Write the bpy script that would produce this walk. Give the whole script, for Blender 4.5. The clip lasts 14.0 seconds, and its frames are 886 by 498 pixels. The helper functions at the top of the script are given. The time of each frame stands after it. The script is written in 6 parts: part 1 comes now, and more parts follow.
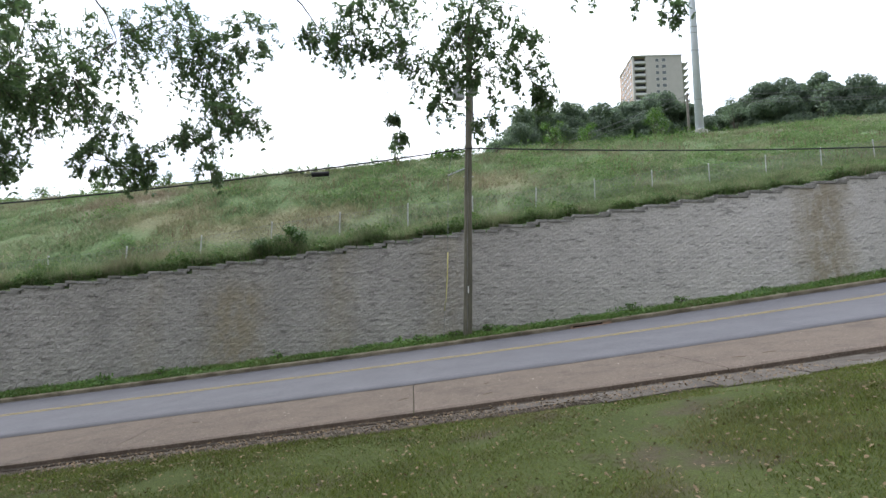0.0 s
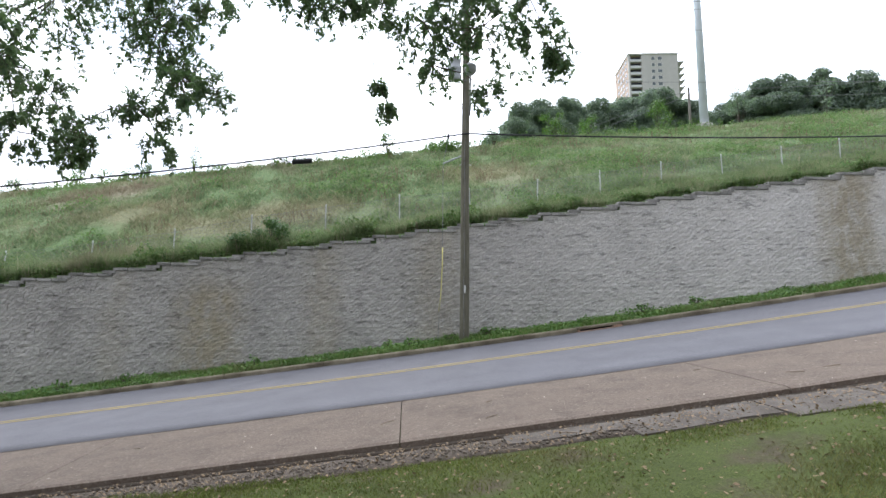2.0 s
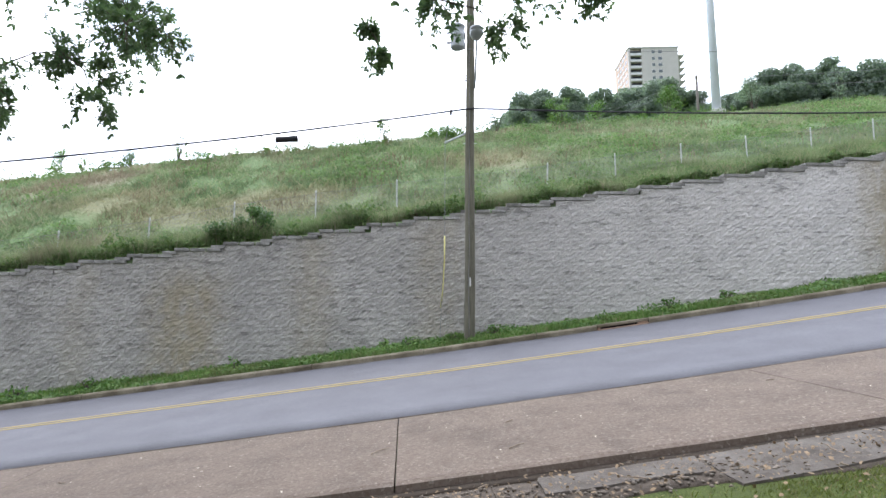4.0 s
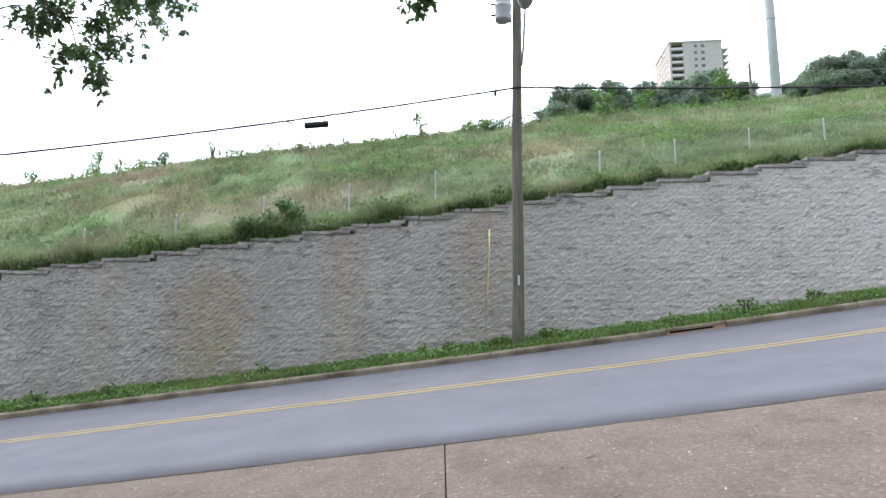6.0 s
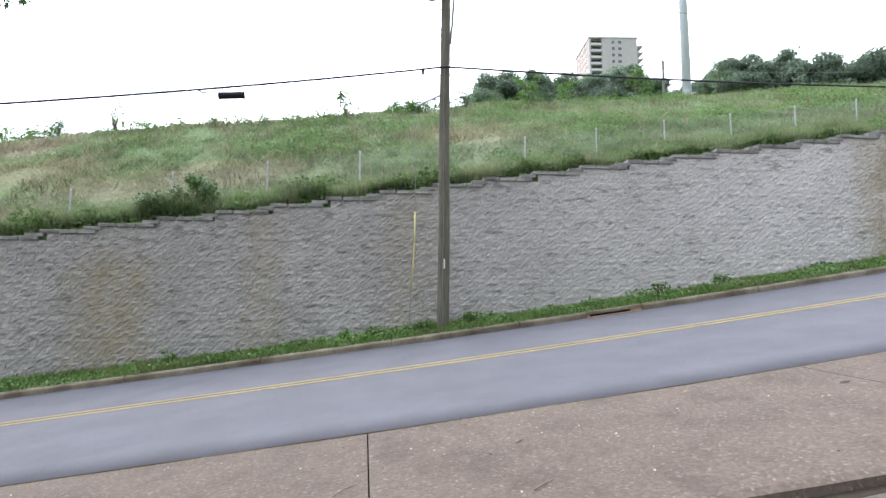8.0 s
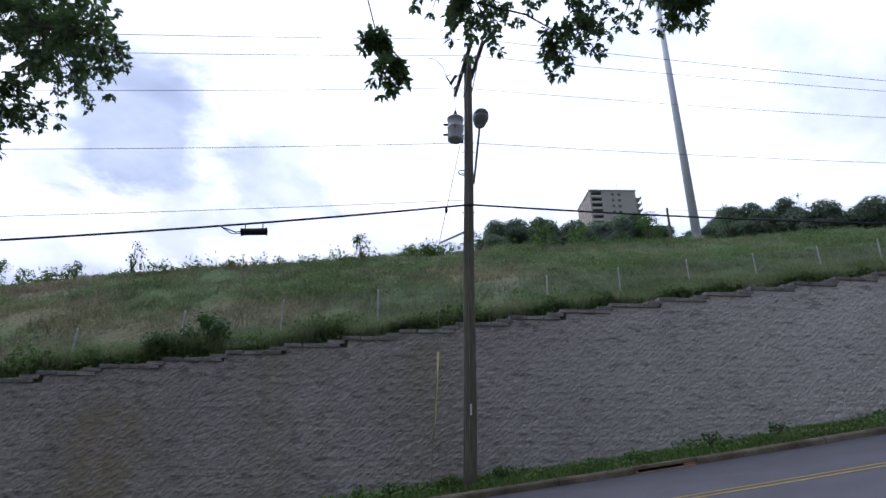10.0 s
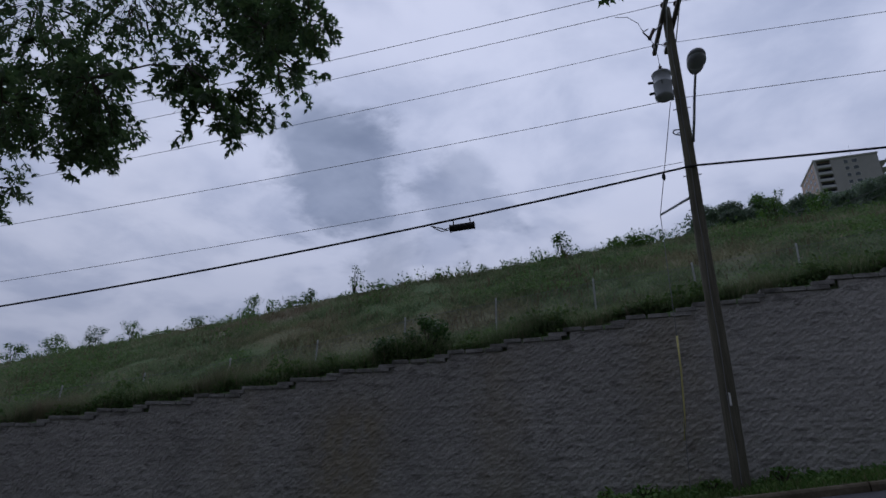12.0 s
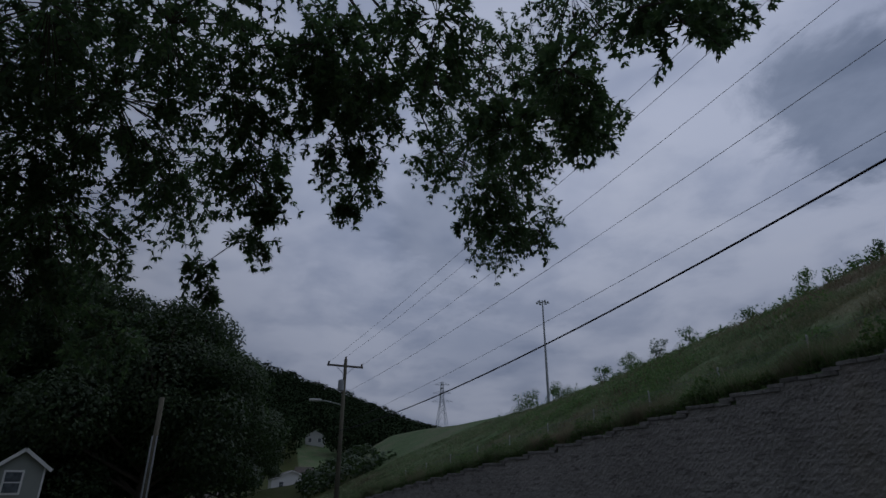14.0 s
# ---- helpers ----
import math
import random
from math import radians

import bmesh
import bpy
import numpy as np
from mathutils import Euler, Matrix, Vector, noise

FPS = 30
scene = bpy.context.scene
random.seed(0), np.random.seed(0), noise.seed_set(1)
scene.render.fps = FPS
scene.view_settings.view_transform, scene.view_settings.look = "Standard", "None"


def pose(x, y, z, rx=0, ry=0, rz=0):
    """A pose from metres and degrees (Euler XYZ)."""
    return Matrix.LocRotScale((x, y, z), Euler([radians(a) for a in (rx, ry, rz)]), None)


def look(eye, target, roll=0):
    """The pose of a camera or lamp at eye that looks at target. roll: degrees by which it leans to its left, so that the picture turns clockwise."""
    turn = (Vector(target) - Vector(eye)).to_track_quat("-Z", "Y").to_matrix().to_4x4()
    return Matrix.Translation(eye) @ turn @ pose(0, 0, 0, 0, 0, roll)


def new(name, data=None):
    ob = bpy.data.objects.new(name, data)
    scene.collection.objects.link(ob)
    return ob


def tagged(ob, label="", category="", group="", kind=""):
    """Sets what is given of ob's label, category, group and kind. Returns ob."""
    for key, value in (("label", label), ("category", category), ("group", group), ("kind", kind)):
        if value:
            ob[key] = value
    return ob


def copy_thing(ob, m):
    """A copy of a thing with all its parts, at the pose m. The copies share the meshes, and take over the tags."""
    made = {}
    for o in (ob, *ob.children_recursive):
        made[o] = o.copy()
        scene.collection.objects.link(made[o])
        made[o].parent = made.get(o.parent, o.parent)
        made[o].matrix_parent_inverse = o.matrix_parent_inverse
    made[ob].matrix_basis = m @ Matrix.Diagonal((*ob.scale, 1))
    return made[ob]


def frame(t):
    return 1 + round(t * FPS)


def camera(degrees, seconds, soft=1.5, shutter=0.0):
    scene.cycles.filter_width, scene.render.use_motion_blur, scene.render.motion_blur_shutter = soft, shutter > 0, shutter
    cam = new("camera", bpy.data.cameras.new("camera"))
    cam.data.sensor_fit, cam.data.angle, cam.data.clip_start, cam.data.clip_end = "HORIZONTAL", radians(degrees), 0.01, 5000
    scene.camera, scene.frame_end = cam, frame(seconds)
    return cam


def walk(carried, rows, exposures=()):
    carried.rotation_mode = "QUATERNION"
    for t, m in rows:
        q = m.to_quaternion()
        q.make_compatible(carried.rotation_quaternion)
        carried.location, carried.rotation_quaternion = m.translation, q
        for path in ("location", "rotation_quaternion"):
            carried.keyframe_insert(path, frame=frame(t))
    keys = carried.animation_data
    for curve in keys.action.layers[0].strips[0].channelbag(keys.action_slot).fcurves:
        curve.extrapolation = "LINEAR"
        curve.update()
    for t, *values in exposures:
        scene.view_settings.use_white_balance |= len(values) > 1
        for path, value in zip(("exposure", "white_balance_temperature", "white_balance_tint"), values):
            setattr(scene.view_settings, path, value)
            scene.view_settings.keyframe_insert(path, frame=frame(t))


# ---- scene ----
cam = camera(76.5, 14.0)
PATH = [
    (0, (-0.057, -1.732, 1.552), (-0.185, 0.245, 1.825), 0.1),
    (0.5, (-0.144, -1.372, 1.575), (-0.584, 0.561, 1.841), 0.7),
    (1, (-0.166, -0.953, 1.631), (-0.693, 0.959, 1.894), 0.7),
    (1.5, (-0.133, -0.505, 1.691), (-0.549, 1.434, 1.951), 0.6),
    (2, (-0.159, 0.053, 1.686), (-0.268, 2.032, 1.954), 0.2),
    (4.5, (-0.484, 2.458, 1.731), (-0.589, 4.439, 1.985), 0.0),
    (5, (-0.626, 2.906, 1.721), (-0.847, 4.877, 1.98), 0.2),
    (5.5, (-0.717, 3.278, 1.721), (-0.98, 5.244, 1.977), 0.2),
    (6, (-0.693, 3.571, 1.747), (-0.924, 5.541, 2.008), 0.2),
    (6.5, (-0.653, 3.717, 1.739), (-0.872, 5.687, 2.005), 0.2),
    (7, (-0.664, 3.757, 1.721), (-0.889, 5.734, 1.924), 0.3),
    (7.5, (-0.72, 3.791, 1.723), (-0.949, 5.767, 1.931), 0.3),
    (8, (-0.751, 3.917, 1.716), (-0.711, 5.905, 1.926), 0.0),
    (10.5, (-1.294, 4.92, 1.679), (-1.31, 6.768, 2.444), 0.5),
    (11, (-1.422, 5.126, 1.558), (-1.658, 6.962, 2.314), 0.9),
    (11.5, (-1.568, 5.403, 1.49), (-2.034, 7.199, 2.237), 1.1),
    (12, (-1.769, 5.646, 1.374), (-2.419, 7.383, 2.123), 1.0),
    (12.5, (-2.032, 5.883, 1.266), (-3.049, 7.434, 2.015), 0.9),
    (13, (-2.276, 6.044, 1.207), (-3.767, 7.148, 1.954), 0.5),
    (13.5, (-2.476, 6.173, 1.136), (-4.121, 7.031, 1.882), 0.4),
    (14, (-2.608, 6.237, 1.123), (-4.387, 6.762, 1.869), 0.3),
]
EXPOSURES = [
    (0.0, 0.40, 6450, 10), (1.0, 0.50, 6400, 11), (2.2, 0.70, 6350, 11), (4.3, 1.0, 6250, 12), (8.2, 1.0, 6250, 12), (9.2, 0.0, 5900, 15), (10.3, -1.0, 5700, 20),
    (11.0, -1.45, 5620, 21), (12.0, -2.05, 5620, 18), (13.0, -2.4, 5640, 15), (14.0, -2.6, 5620, 15),
]
walk(cam, [(t, look(eye, target, roll)) for t, eye, target, roll in PATH], EXPOSURES)
SKY = 1.15
# dark lumps of cloud: direction, inner and outer angle, depth
CLOUDS = [((-0.48, 0.73, 0.49), 0.07, 0.145, 0.95), ((-0.29, 0.83, 0.45), 0.04, 0.11, 0.6), ((-0.40, 0.84, 0.37), 0.02, 0.12, 0.5), ((0.60, 0.67, 0.45), 0.02, 0.14, 0.35), ((-0.88, 0.25, 0.40), 0.05, 0.15, 0.5)]

# ---- world and light ----
world = bpy.data.worlds.new("overcast_sky")
scene.world = world
world.use_nodes = True
wn, wl = world.node_tree.nodes, world.node_tree.links
wn.clear()
w_out = wn.new("ShaderNodeOutputWorld")
w_bg = wn.new("ShaderNodeBackground")
w_sky = wn.new("ShaderNodeTexSky")
w_sky.sky_type = "NISHITA"
w_sky.sun_disc = False
w_sky.sun_elevation, w_sky.sun_rotation = radians(51), radians(-27)
w_sky.air_density, w_sky.dust_density = 1.2, 3.0
w_scale = wn.new("ShaderNodeVectorMath")
w_scale.operation = "SCALE"
w_scale.inputs["Scale"].default_value = 0.07
wl.new(w_sky.outputs[0], w_scale.inputs[0])
w_tc = wn.new("ShaderNodeTexCoord")
w_sep = wn.new("ShaderNodeSeparateXYZ")
wl.new(w_tc.outputs["Generated"], w_sep.inputs[0])


def wmath(op, a, b=None):
    n = wn.new("ShaderNodeMath")
    n.operation = op
    for i, v in enumerate((a, b)):
        if v is None:
            continue
        if isinstance(v, (int, float)):
            n.inputs[i].default_value = v
        else:
            wl.new(v, n.inputs[i])
    return n.outputs[0]


w_h = wmath("ADD", wmath("MAXIMUM", w_sep.outputs[2], 0.0), 0.22)
w_comb = wn.new("ShaderNodeCombineXYZ")
wl.new(wmath("DIVIDE", w_sep.outputs[0], w_h), w_comb.inputs[0])
wl.new(wmath("DIVIDE", w_sep.outputs[1], w_h), w_comb.inputs[1])


def wnoise(scale, detail, rough, off):
    m = wn.new("ShaderNodeMapping")
    m.inputs["Location"].default_value = off
    wl.new(w_comb.outputs[0], m.inputs[0])
    n = wn.new("ShaderNodeTexNoise")
    n.inputs["Scale"].default_value, n.inputs["Detail"].default_value = scale, detail
    n.inputs["Roughness"].default_value, n.inputs["Distortion"].default_value = rough, 0.25
    wl.new(m.outputs[0], n.inputs["Vector"])
    return n.outputs["Fac"]


def wramp(src, stops):
    r = wn.new("ShaderNodeValToRGB")
    r.color_ramp.interpolation = "EASE"
    while len(r.color_ramp.elements) < len(stops):
        r.color_ramp.elements.new(0.5)
    for e, (p, col) in zip(r.color_ramp.elements, stops):
        e.position, e.color = p, (*col, 1)
    wl.new(src, r.inputs[0])
    return r.outputs[0]


def wmix(kind, fac, a, b):
    n = wn.new("ShaderNodeMix")
    n.data_type, n.blend_type = "RGBA", kind
    for i, v in ((0, fac), (6, a), (7, b)):
        if isinstance(v, (int, float)):
            n.inputs[i].default_value = v
        elif isinstance(v, tuple):
            n.inputs[i].default_value = v
        else:
            wl.new(v, n.inputs[i])
    return n.outputs[2]


cloud_big = wramp(wnoise(1.15, 6, 0.52, (3.1, 0.4, 0)), [(0.30, (0.70, 0.755, 0.87)), (0.52, (0.95, 0.98, 1.06)), (0.75, (1.05, 1.065, 1.11))])
cloud_fine = wramp(wnoise(3.2, 7, 0.55, (0.3, 2.2, 0)), [(0.32, (0.74, 0.77, 0.82)), (0.60, (1.0, 1.0, 1.0))])
clouds = wmix("MULTIPLY", 1.0, cloud_big, cloud_fine)


def cloud_lump(direction, inner, outer, depth):
    """A soft dark lump of cloud round a direction; the edge is torn by noise."""
    d = wn.new("ShaderNodeVectorMath")
    d.operation = "DOT_PRODUCT"
    v = Vector(direction).normalized()
    nrm = wn.new("ShaderNodeVectorMath")
    nrm.operation = "NORMALIZE"
    wl.new(w_tc.outputs["Generated"], nrm.inputs[0])
    wl.new(nrm.outputs[0], d.inputs[0])
    d.inputs[1].default_value = v
    ang = wmath("ADD", wmath("ARCCOSINE", wmath("MINIMUM", d.outputs["Value"], 0.99999)), wmath("MULTIPLY", wmath("SUBTRACT", wnoise(4.0, 6, 0.6, (1.7, 5.2, 0)), 0.5), 0.34))
    mr = wn.new("ShaderNodeMapRange")
    mr.interpolation_type = "SMOOTHSTEP"
    for i, x in ((1, inner), (2, outer), (3, depth), (4, 0.0)):
        mr.inputs[i].default_value = x
    wl.new(ang, mr.inputs[0])
    return mr.outputs[0]


lump_col = wmix("MULTIPLY", 1.0, wramp(wnoise(2.3, 6, 0.6, (4.4, 1.1, 0)), [(0.3, (0.34, 0.40, 0.50)), (0.7, (0.56, 0.62, 0.73))]), cloud_fine)
for direction, inner, outer, depth in CLOUDS:
    clouds = wmix("MIX", cloud_lump(direction, inner, outer, depth), clouds, lump_col)
# the sun stands behind the cloud ahead, so that side of the sky is the brighter one
glow = wn.new("ShaderNodeVectorMath")
glow.operation = "DOT_PRODUCT"
wl.new(w_tc.outputs["Generated"], glow.inputs[0])
glow.inputs[1].default_value = (-0.40, 0.90, 0.15)
g_map = wn.new("ShaderNodeMapRange")
g_map.interpolation_type = "SMOOTHSTEP"
for i, x in ((1, -0.5), (2, 0.65), (3, 0.70), (4, 2.15)):
    g_map.inputs[i].default_value = x
wl.new(glow.outputs["Value"], g_map.inputs[0])
h_map = wn.new("ShaderNodeMapRange")
h_map.interpolation_type = "SMOOTHSTEP"
for i, x in ((1, 0.0), (2, 0.62), (3, 0.66), (4, 1.12)):
    h_map.inputs[i].default_value = x
wl.new(w_sep.outputs[2], h_map.inputs[0])
g_scale = wn.new("ShaderNodeVectorMath")
g_scale.operation = "SCALE"
wl.new(clouds, g_scale.inputs[0])
wl.new(wmath("MULTIPLY", g_map.outputs[0], h_map.outputs[0]), g_scale.inputs["Scale"])
sky_col = wmix("MIX", 0.92, w_scale.outputs[0], g_scale.outputs[0])
wl.new(sky_col, w_bg.inputs[0])
w_bg.inputs[1].default_value = SKY
wl.new(w_bg.outputs[0], w_out.inputs[0])

sun_data = bpy.data.lights.new("sun", "SUN")
sun_data.energy, sun_data.angle, sun_data.color = 0.7, radians(25), (1.0, 0.96, 0.9)
sun = new("sun", sun_data)
sun.matrix_world = look((-25, 50, 70), (0, 0, 0))

# ---- materials ----


class Mat:
    """A node material with helpers for two-scale variation."""

    def __init__(self, name, rough=0.8, metal=0.0, spec=0.3):
        self.m = bpy.data.materials.new(name)
        self.m.use_nodes = True
        self.n, self.l = self.m.node_tree.nodes, self.m.node_tree.links
        self.b = self.n["Principled BSDF"]
        self.b.inputs["Roughness"].default_value = rough
        self.b.inputs["Metallic"].default_value = metal
        self.b.inputs["Specular IOR Level"].default_value = spec
        self.tc = self.n.new("ShaderNodeTexCoord")
        geo = self.n.new("ShaderNodeNewGeometry")
        self.pos, self.isl = geo.outputs["Position"], geo.outputs["Random Per Island"]
        self.rnd = self.n.new("ShaderNodeObjectInfo").outputs["Random"]

    def link(self, v, sock):
        if isinstance(v, (int, float)):
            sock.default_value = v
        elif isinstance(v, tuple):
            sock.default_value = (*v, 1) if len(v) == 3 else v
        else:
            self.l.new(v, sock)

    def noise(self, scale, detail=4, rough=0.55, stretch=(1, 1, 1), src=None):
        mp = self.n.new("ShaderNodeMapping")
        mp.inputs["Scale"].default_value = stretch
        self.l.new(src or self.pos, mp.inputs[0])
        t = self.n.new("ShaderNodeTexNoise")
        t.inputs["Scale"].default_value, t.inputs["Detail"].default_value, t.inputs["Roughness"].default_value = scale, detail, rough
        self.l.new(mp.outputs[0], t.inputs["Vector"])
        return t.outputs["Fac"]

    def voronoi(self, scale, stretch=(1, 1, 1), out="Distance"):
        mp = self.n.new("ShaderNodeMapping")
        mp.inputs["Scale"].default_value = stretch
        self.l.new(self.pos, mp.inputs[0])
        t = self.n.new("ShaderNodeTexVoronoi")
        t.inputs["Scale"].default_value = scale
        self.l.new(mp.outputs[0], t.inputs["Vector"])
        return t.outputs[out]

    def ramp(self, src, stops):
        r = self.n.new("ShaderNodeValToRGB")
        while len(r.color_ramp.elements) < len(stops):
            r.color_ramp.elements.new(0.5)
        for e, (p, c) in zip(r.color_ramp.elements, stops):
            e.position = p
            e.color = (c, c, c, 1) if isinstance(c, (int, float)) else (*c, 1)
        self.l.new(src, r.inputs[0])
        return r.outputs[0]

    def mix(self, fac, a, b, kind="MIX"):
        x = self.n.new("ShaderNodeMix")
        x.data_type, x.blend_type = "RGBA", kind
        self.link(fac, x.inputs[0])
        self.link(a, x.inputs[6])
        self.link(b, x.inputs[7])
        return x.outputs[2]

    def math(self, op, a, b=0.0):
        x = self.n.new("ShaderNodeMath")
        x.operation = op
        self.link(a, x.inputs[0])
        self.link(b, x.inputs[1])
        return x.outputs[0]

    def axis(self, i):
        s = self.n.new("ShaderNodeSeparateXYZ")
        self.l.new(self.pos, s.inputs[0])
        return s.outputs[i]

    def color(self, v):
        self.link(v, self.b.inputs["Base Color"])
        return self

    def rough(self, v):
        self.link(v, self.b.inputs["Roughness"])
        return self

    def bump(self, h, strength=0.4, dist=0.02):
        x = self.n.new("ShaderNodeBump")
        x.inputs["Strength"].default_value, x.inputs["Distance"].default_value = strength, dist
        self.l.new(h, x.inputs["Height"])
        self.l.new(x.outputs[0], self.b.inputs["Normal"])
        return self


def simple(name, col, rough=0.6, metal=0.0, vary=0.25, scale=6.0, bump=0.15):
    m = Mat(name, rough, metal)
    n1, n2 = m.noise(scale), m.noise(scale * 9, 3)
    dark = tuple(c * (1 - vary) for c in col)
    light = tuple(min(1, c * (1 + vary)) for c in col)
    c = m.mix(n2, m.ramp(n1, [(0.3, dark), (0.7, light)]), col)
    m.color(c).bump(n2, bump, 0.01)
    return m.m


# grass and weeds
STRAW = ((-12.1, 24.3, 3.8, 1.3), (-8.8, 25.3, 3.6, 1.3), (-16.5, 26.0, 3.0, 1.2), (0.5, 28.5, 2.4, 1.8))
PINKISH = ((-20.9, 29.6, 3.4, 1.8),)


def spot_mask(mm, spots):
    """Ragged ovals on the bank as (x, y, half width, half depth)."""
    total = None
    wob = mm.math("MULTIPLY", mm.math("SUBTRACT", mm.noise(0.9, 4, 0.6), 0.5), 1.6)
    for sx, sy, rx, ry in spots:
        dx = mm.math("DIVIDE", mm.math("SUBTRACT", mm.axis(0), sx), rx)
        dy = mm.math("DIVIDE", mm.math("SUBTRACT", mm.axis(1), sy), ry)
        d = mm.math("ADD", mm.math("SQRT", mm.math("ADD", mm.math("MULTIPLY", dx, dx), mm.math("MULTIPLY", dy, dy))), wob)
        f = mm.ramp(mm.math("MULTIPLY", d, 0.5), [(0.3, 0.55), (0.62, 0.0)])
        total = f if total is None else mm.math("MAXIMUM", total, f)
    return total


def grass_material(name, cols, trans=True, spots=False):
    m = Mat(name, 0.75, spec=0.15)
    base = m.ramp(m.isl, [(0.0, cols[0]), (0.45, cols[1]), (0.8, cols[2]), (1.0, cols[3])])
    straw = m.ramp(m.noise(0.22, 5, 0.6), [(0.52, 0.0), (0.66, 0.75)])
    base = m.mix(straw, base, m.ramp(m.isl, [(0.0, cols[3]), (1.0, tuple(0.8 * q for q in cols[3]))]))
    patch = m.ramp(m.noise(0.8, 5, 0.65), [(0.3, 0.55), (0.5, 1.0), (0.7, 1.25)])
    col = m.mix(1.0, base, patch, "MULTIPLY")
    if spots:
        col = m.mix(spot_mask(m, STRAW), col, m.ramp(m.isl, [(0.0, (0.27, 0.235, 0.15)), (1.0, (0.40, 0.34, 0.22))]))
        col = m.mix(spot_mask(m, PINKISH), col, m.ramp(m.isl, [(0.0, (0.25, 0.19, 0.15)), (1.0, (0.36, 0.26, 0.21))]))
    m.color(col)
    if trans:
        tr = m.n.new("ShaderNodeBsdfTranslucent")
        m.l.new(col, tr.inputs[0])
        ms = m.n.new("ShaderNodeMixShader")
        ms.inputs[0].default_value = 0.45
        m.l.new(m.b.outputs[0], ms.inputs[1])
        m.l.new(tr.outputs[0], ms.inputs[2])
        m.l.new(ms.outputs[0], m.n["Material Output"].inputs[0])
    return m.m


M_LAWN_BLADE = grass_material("lawn_blades", [(0.07, 0.095, 0.022), (0.11, 0.14, 0.03), (0.155, 0.18, 0.045), (0.20, 0.165, 0.09)])
M_BANK_BLADE = grass_material("bank_weeds", [(0.15, 0.215, 0.105), (0.20, 0.275, 0.135), (0.24, 0.295, 0.15), (0.38, 0.335, 0.235)], spots=True)
M_FRINGE = grass_material("long_grass", [(0.10, 0.155, 0.065), (0.16, 0.22, 0.095), (0.215, 0.26, 0.13), (0.31, 0.25, 0.18)])
M_VERGE = grass_material("verge_weeds", [(0.075, 0.14, 0.035), (0.11, 0.20, 0.05), (0.16, 0.26, 0.07), (0.26, 0.25, 0.13)])

m = Mat("ground_grass", 0.9, spec=0.1)
big, mid, fine = m.noise(0.16, 5), m.noise(1.1, 5, 0.6), m.noise(14, 4, 0.7)
lawn = m.mix(fine, m.ramp(mid, [(0.3, (0.045, 0.058, 0.017)), (0.55, (0.068, 0.09, 0.024)), (0.75, (0.09, 0.08, 0.042))]), (0.06, 0.074, 0.023))
bare = m.ramp(m.noise(0.9, 6, 0.65), [(0.53, 0.0), (0.66, 0.9)])
speck = m.noise(70, 3, 0.7)
lawn = m.mix(1.0, lawn, m.ramp(speck, [(0.35, 0.45), (0.65, 1.5)]), "MULTIPLY")
lawn = m.mix(bare, lawn, m.ramp(fine, [(0.3, (0.045, 0.035, 0.023)), (0.7, (0.105, 0.085, 0.06))]))
bank = m.mix(m.ramp(fine, [(0.3, 0.0), (0.7, 1.0)]), m.ramp(big, [(0.3, (0.11, 0.17, 0.075)), (0.48, (0.145, 0.21, 0.095)), (0.6, (0.23, 0.225, 0.145)), (0.72, (0.26, 0.205, 0.165))]), (0.13, 0.185, 0.085))
bank = m.mix(m.ramp(mid, [(0.3, 0.45), (0.5, 0.0)]), bank, (0.085, 0.135, 0.045))
far_side = m.ramp(m.math("MULTIPLY", m.axis(1), 0.02), [(0.335, 0.0), (0.345, 1.0)])
bank = m.mix(spot_mask(m, STRAW), bank, (0.29, 0.25, 0.165))
bank = m.mix(spot_mask(m, PINKISH), bank, (0.27, 0.20, 0.165))
bank = m.mix(1.0, bank, m.ramp(m.noise(7, 5, 0.7), [(0.3, 0.55), (0.7, 1.35)]), "MULTIPLY")
m.color(m.mix(far_side, lawn, bank)).bump(m.mix(0.5, mid, fine), 0.6, 0.06)
M_GROUND = m.m

# asphalt
m = Mat("asphalt", 0.72, spec=0.35)
n_f, n_m, n_l = m.noise(90, 3, 0.7), m.noise(1.2, 5), m.noise(0.5, 3, 0.5, (0.25, 2.2, 1))
c = m.mix(m.ramp(n_f, [(0.35, 0.0), (0.7, 1.0)]), (0.076, 0.076, 0.086), (0.125, 0.125, 0.139))
c = m.mix(1.0, c, m.ramp(n_m, [(0.3, 0.86), (0.7, 1.1)]), "MULTIPLY")
c = m.mix(1.0, c, m.ramp(n_l, [(0.35, 0.96), (0.65, 1.03)]), "MULTIPLY")
m.color(c).bump(n_f, 0.5, 0.01)
M_ASPHALT = m.m

# exposed-aggregate concrete
m = Mat("aggregate_concrete", 0.85, spec=0.25)
agg, n_m, n_s = m.voronoi(42, out="Color"), m.noise(1.6, 6, 0.6), m.noise(120, 2)
sp = m.n.new("ShaderNodeSeparateColor")
m.l.new(agg, sp.inputs[0])
c = m.ramp(sp.outputs[0], [(0.0, (0.092, 0.066, 0.048)), (0.5, (0.128, 0.098, 0.075)), (0.93, (0.158, 0.126, 0.099)), (0.99, (0.24, 0.21, 0.175))])
c = m.mix(0.4, c, (0.126, 0.098, 0.076))
c = m.mix(1.0, c, m.ramp(n_m, [(0.25, 0.72), (0.5, 1.0), (0.75, 1.12)]), "MULTIPLY")
stain = m.ramp(m.noise(0.7, 5, 0.6), [(0.60, 1.0), (0.72, 0.62)])
m.color(m.mix(1.0, c, stain, "MULTIPLY")).bump(m.mix(0.5, agg, n_s), 0.5, 0.012)
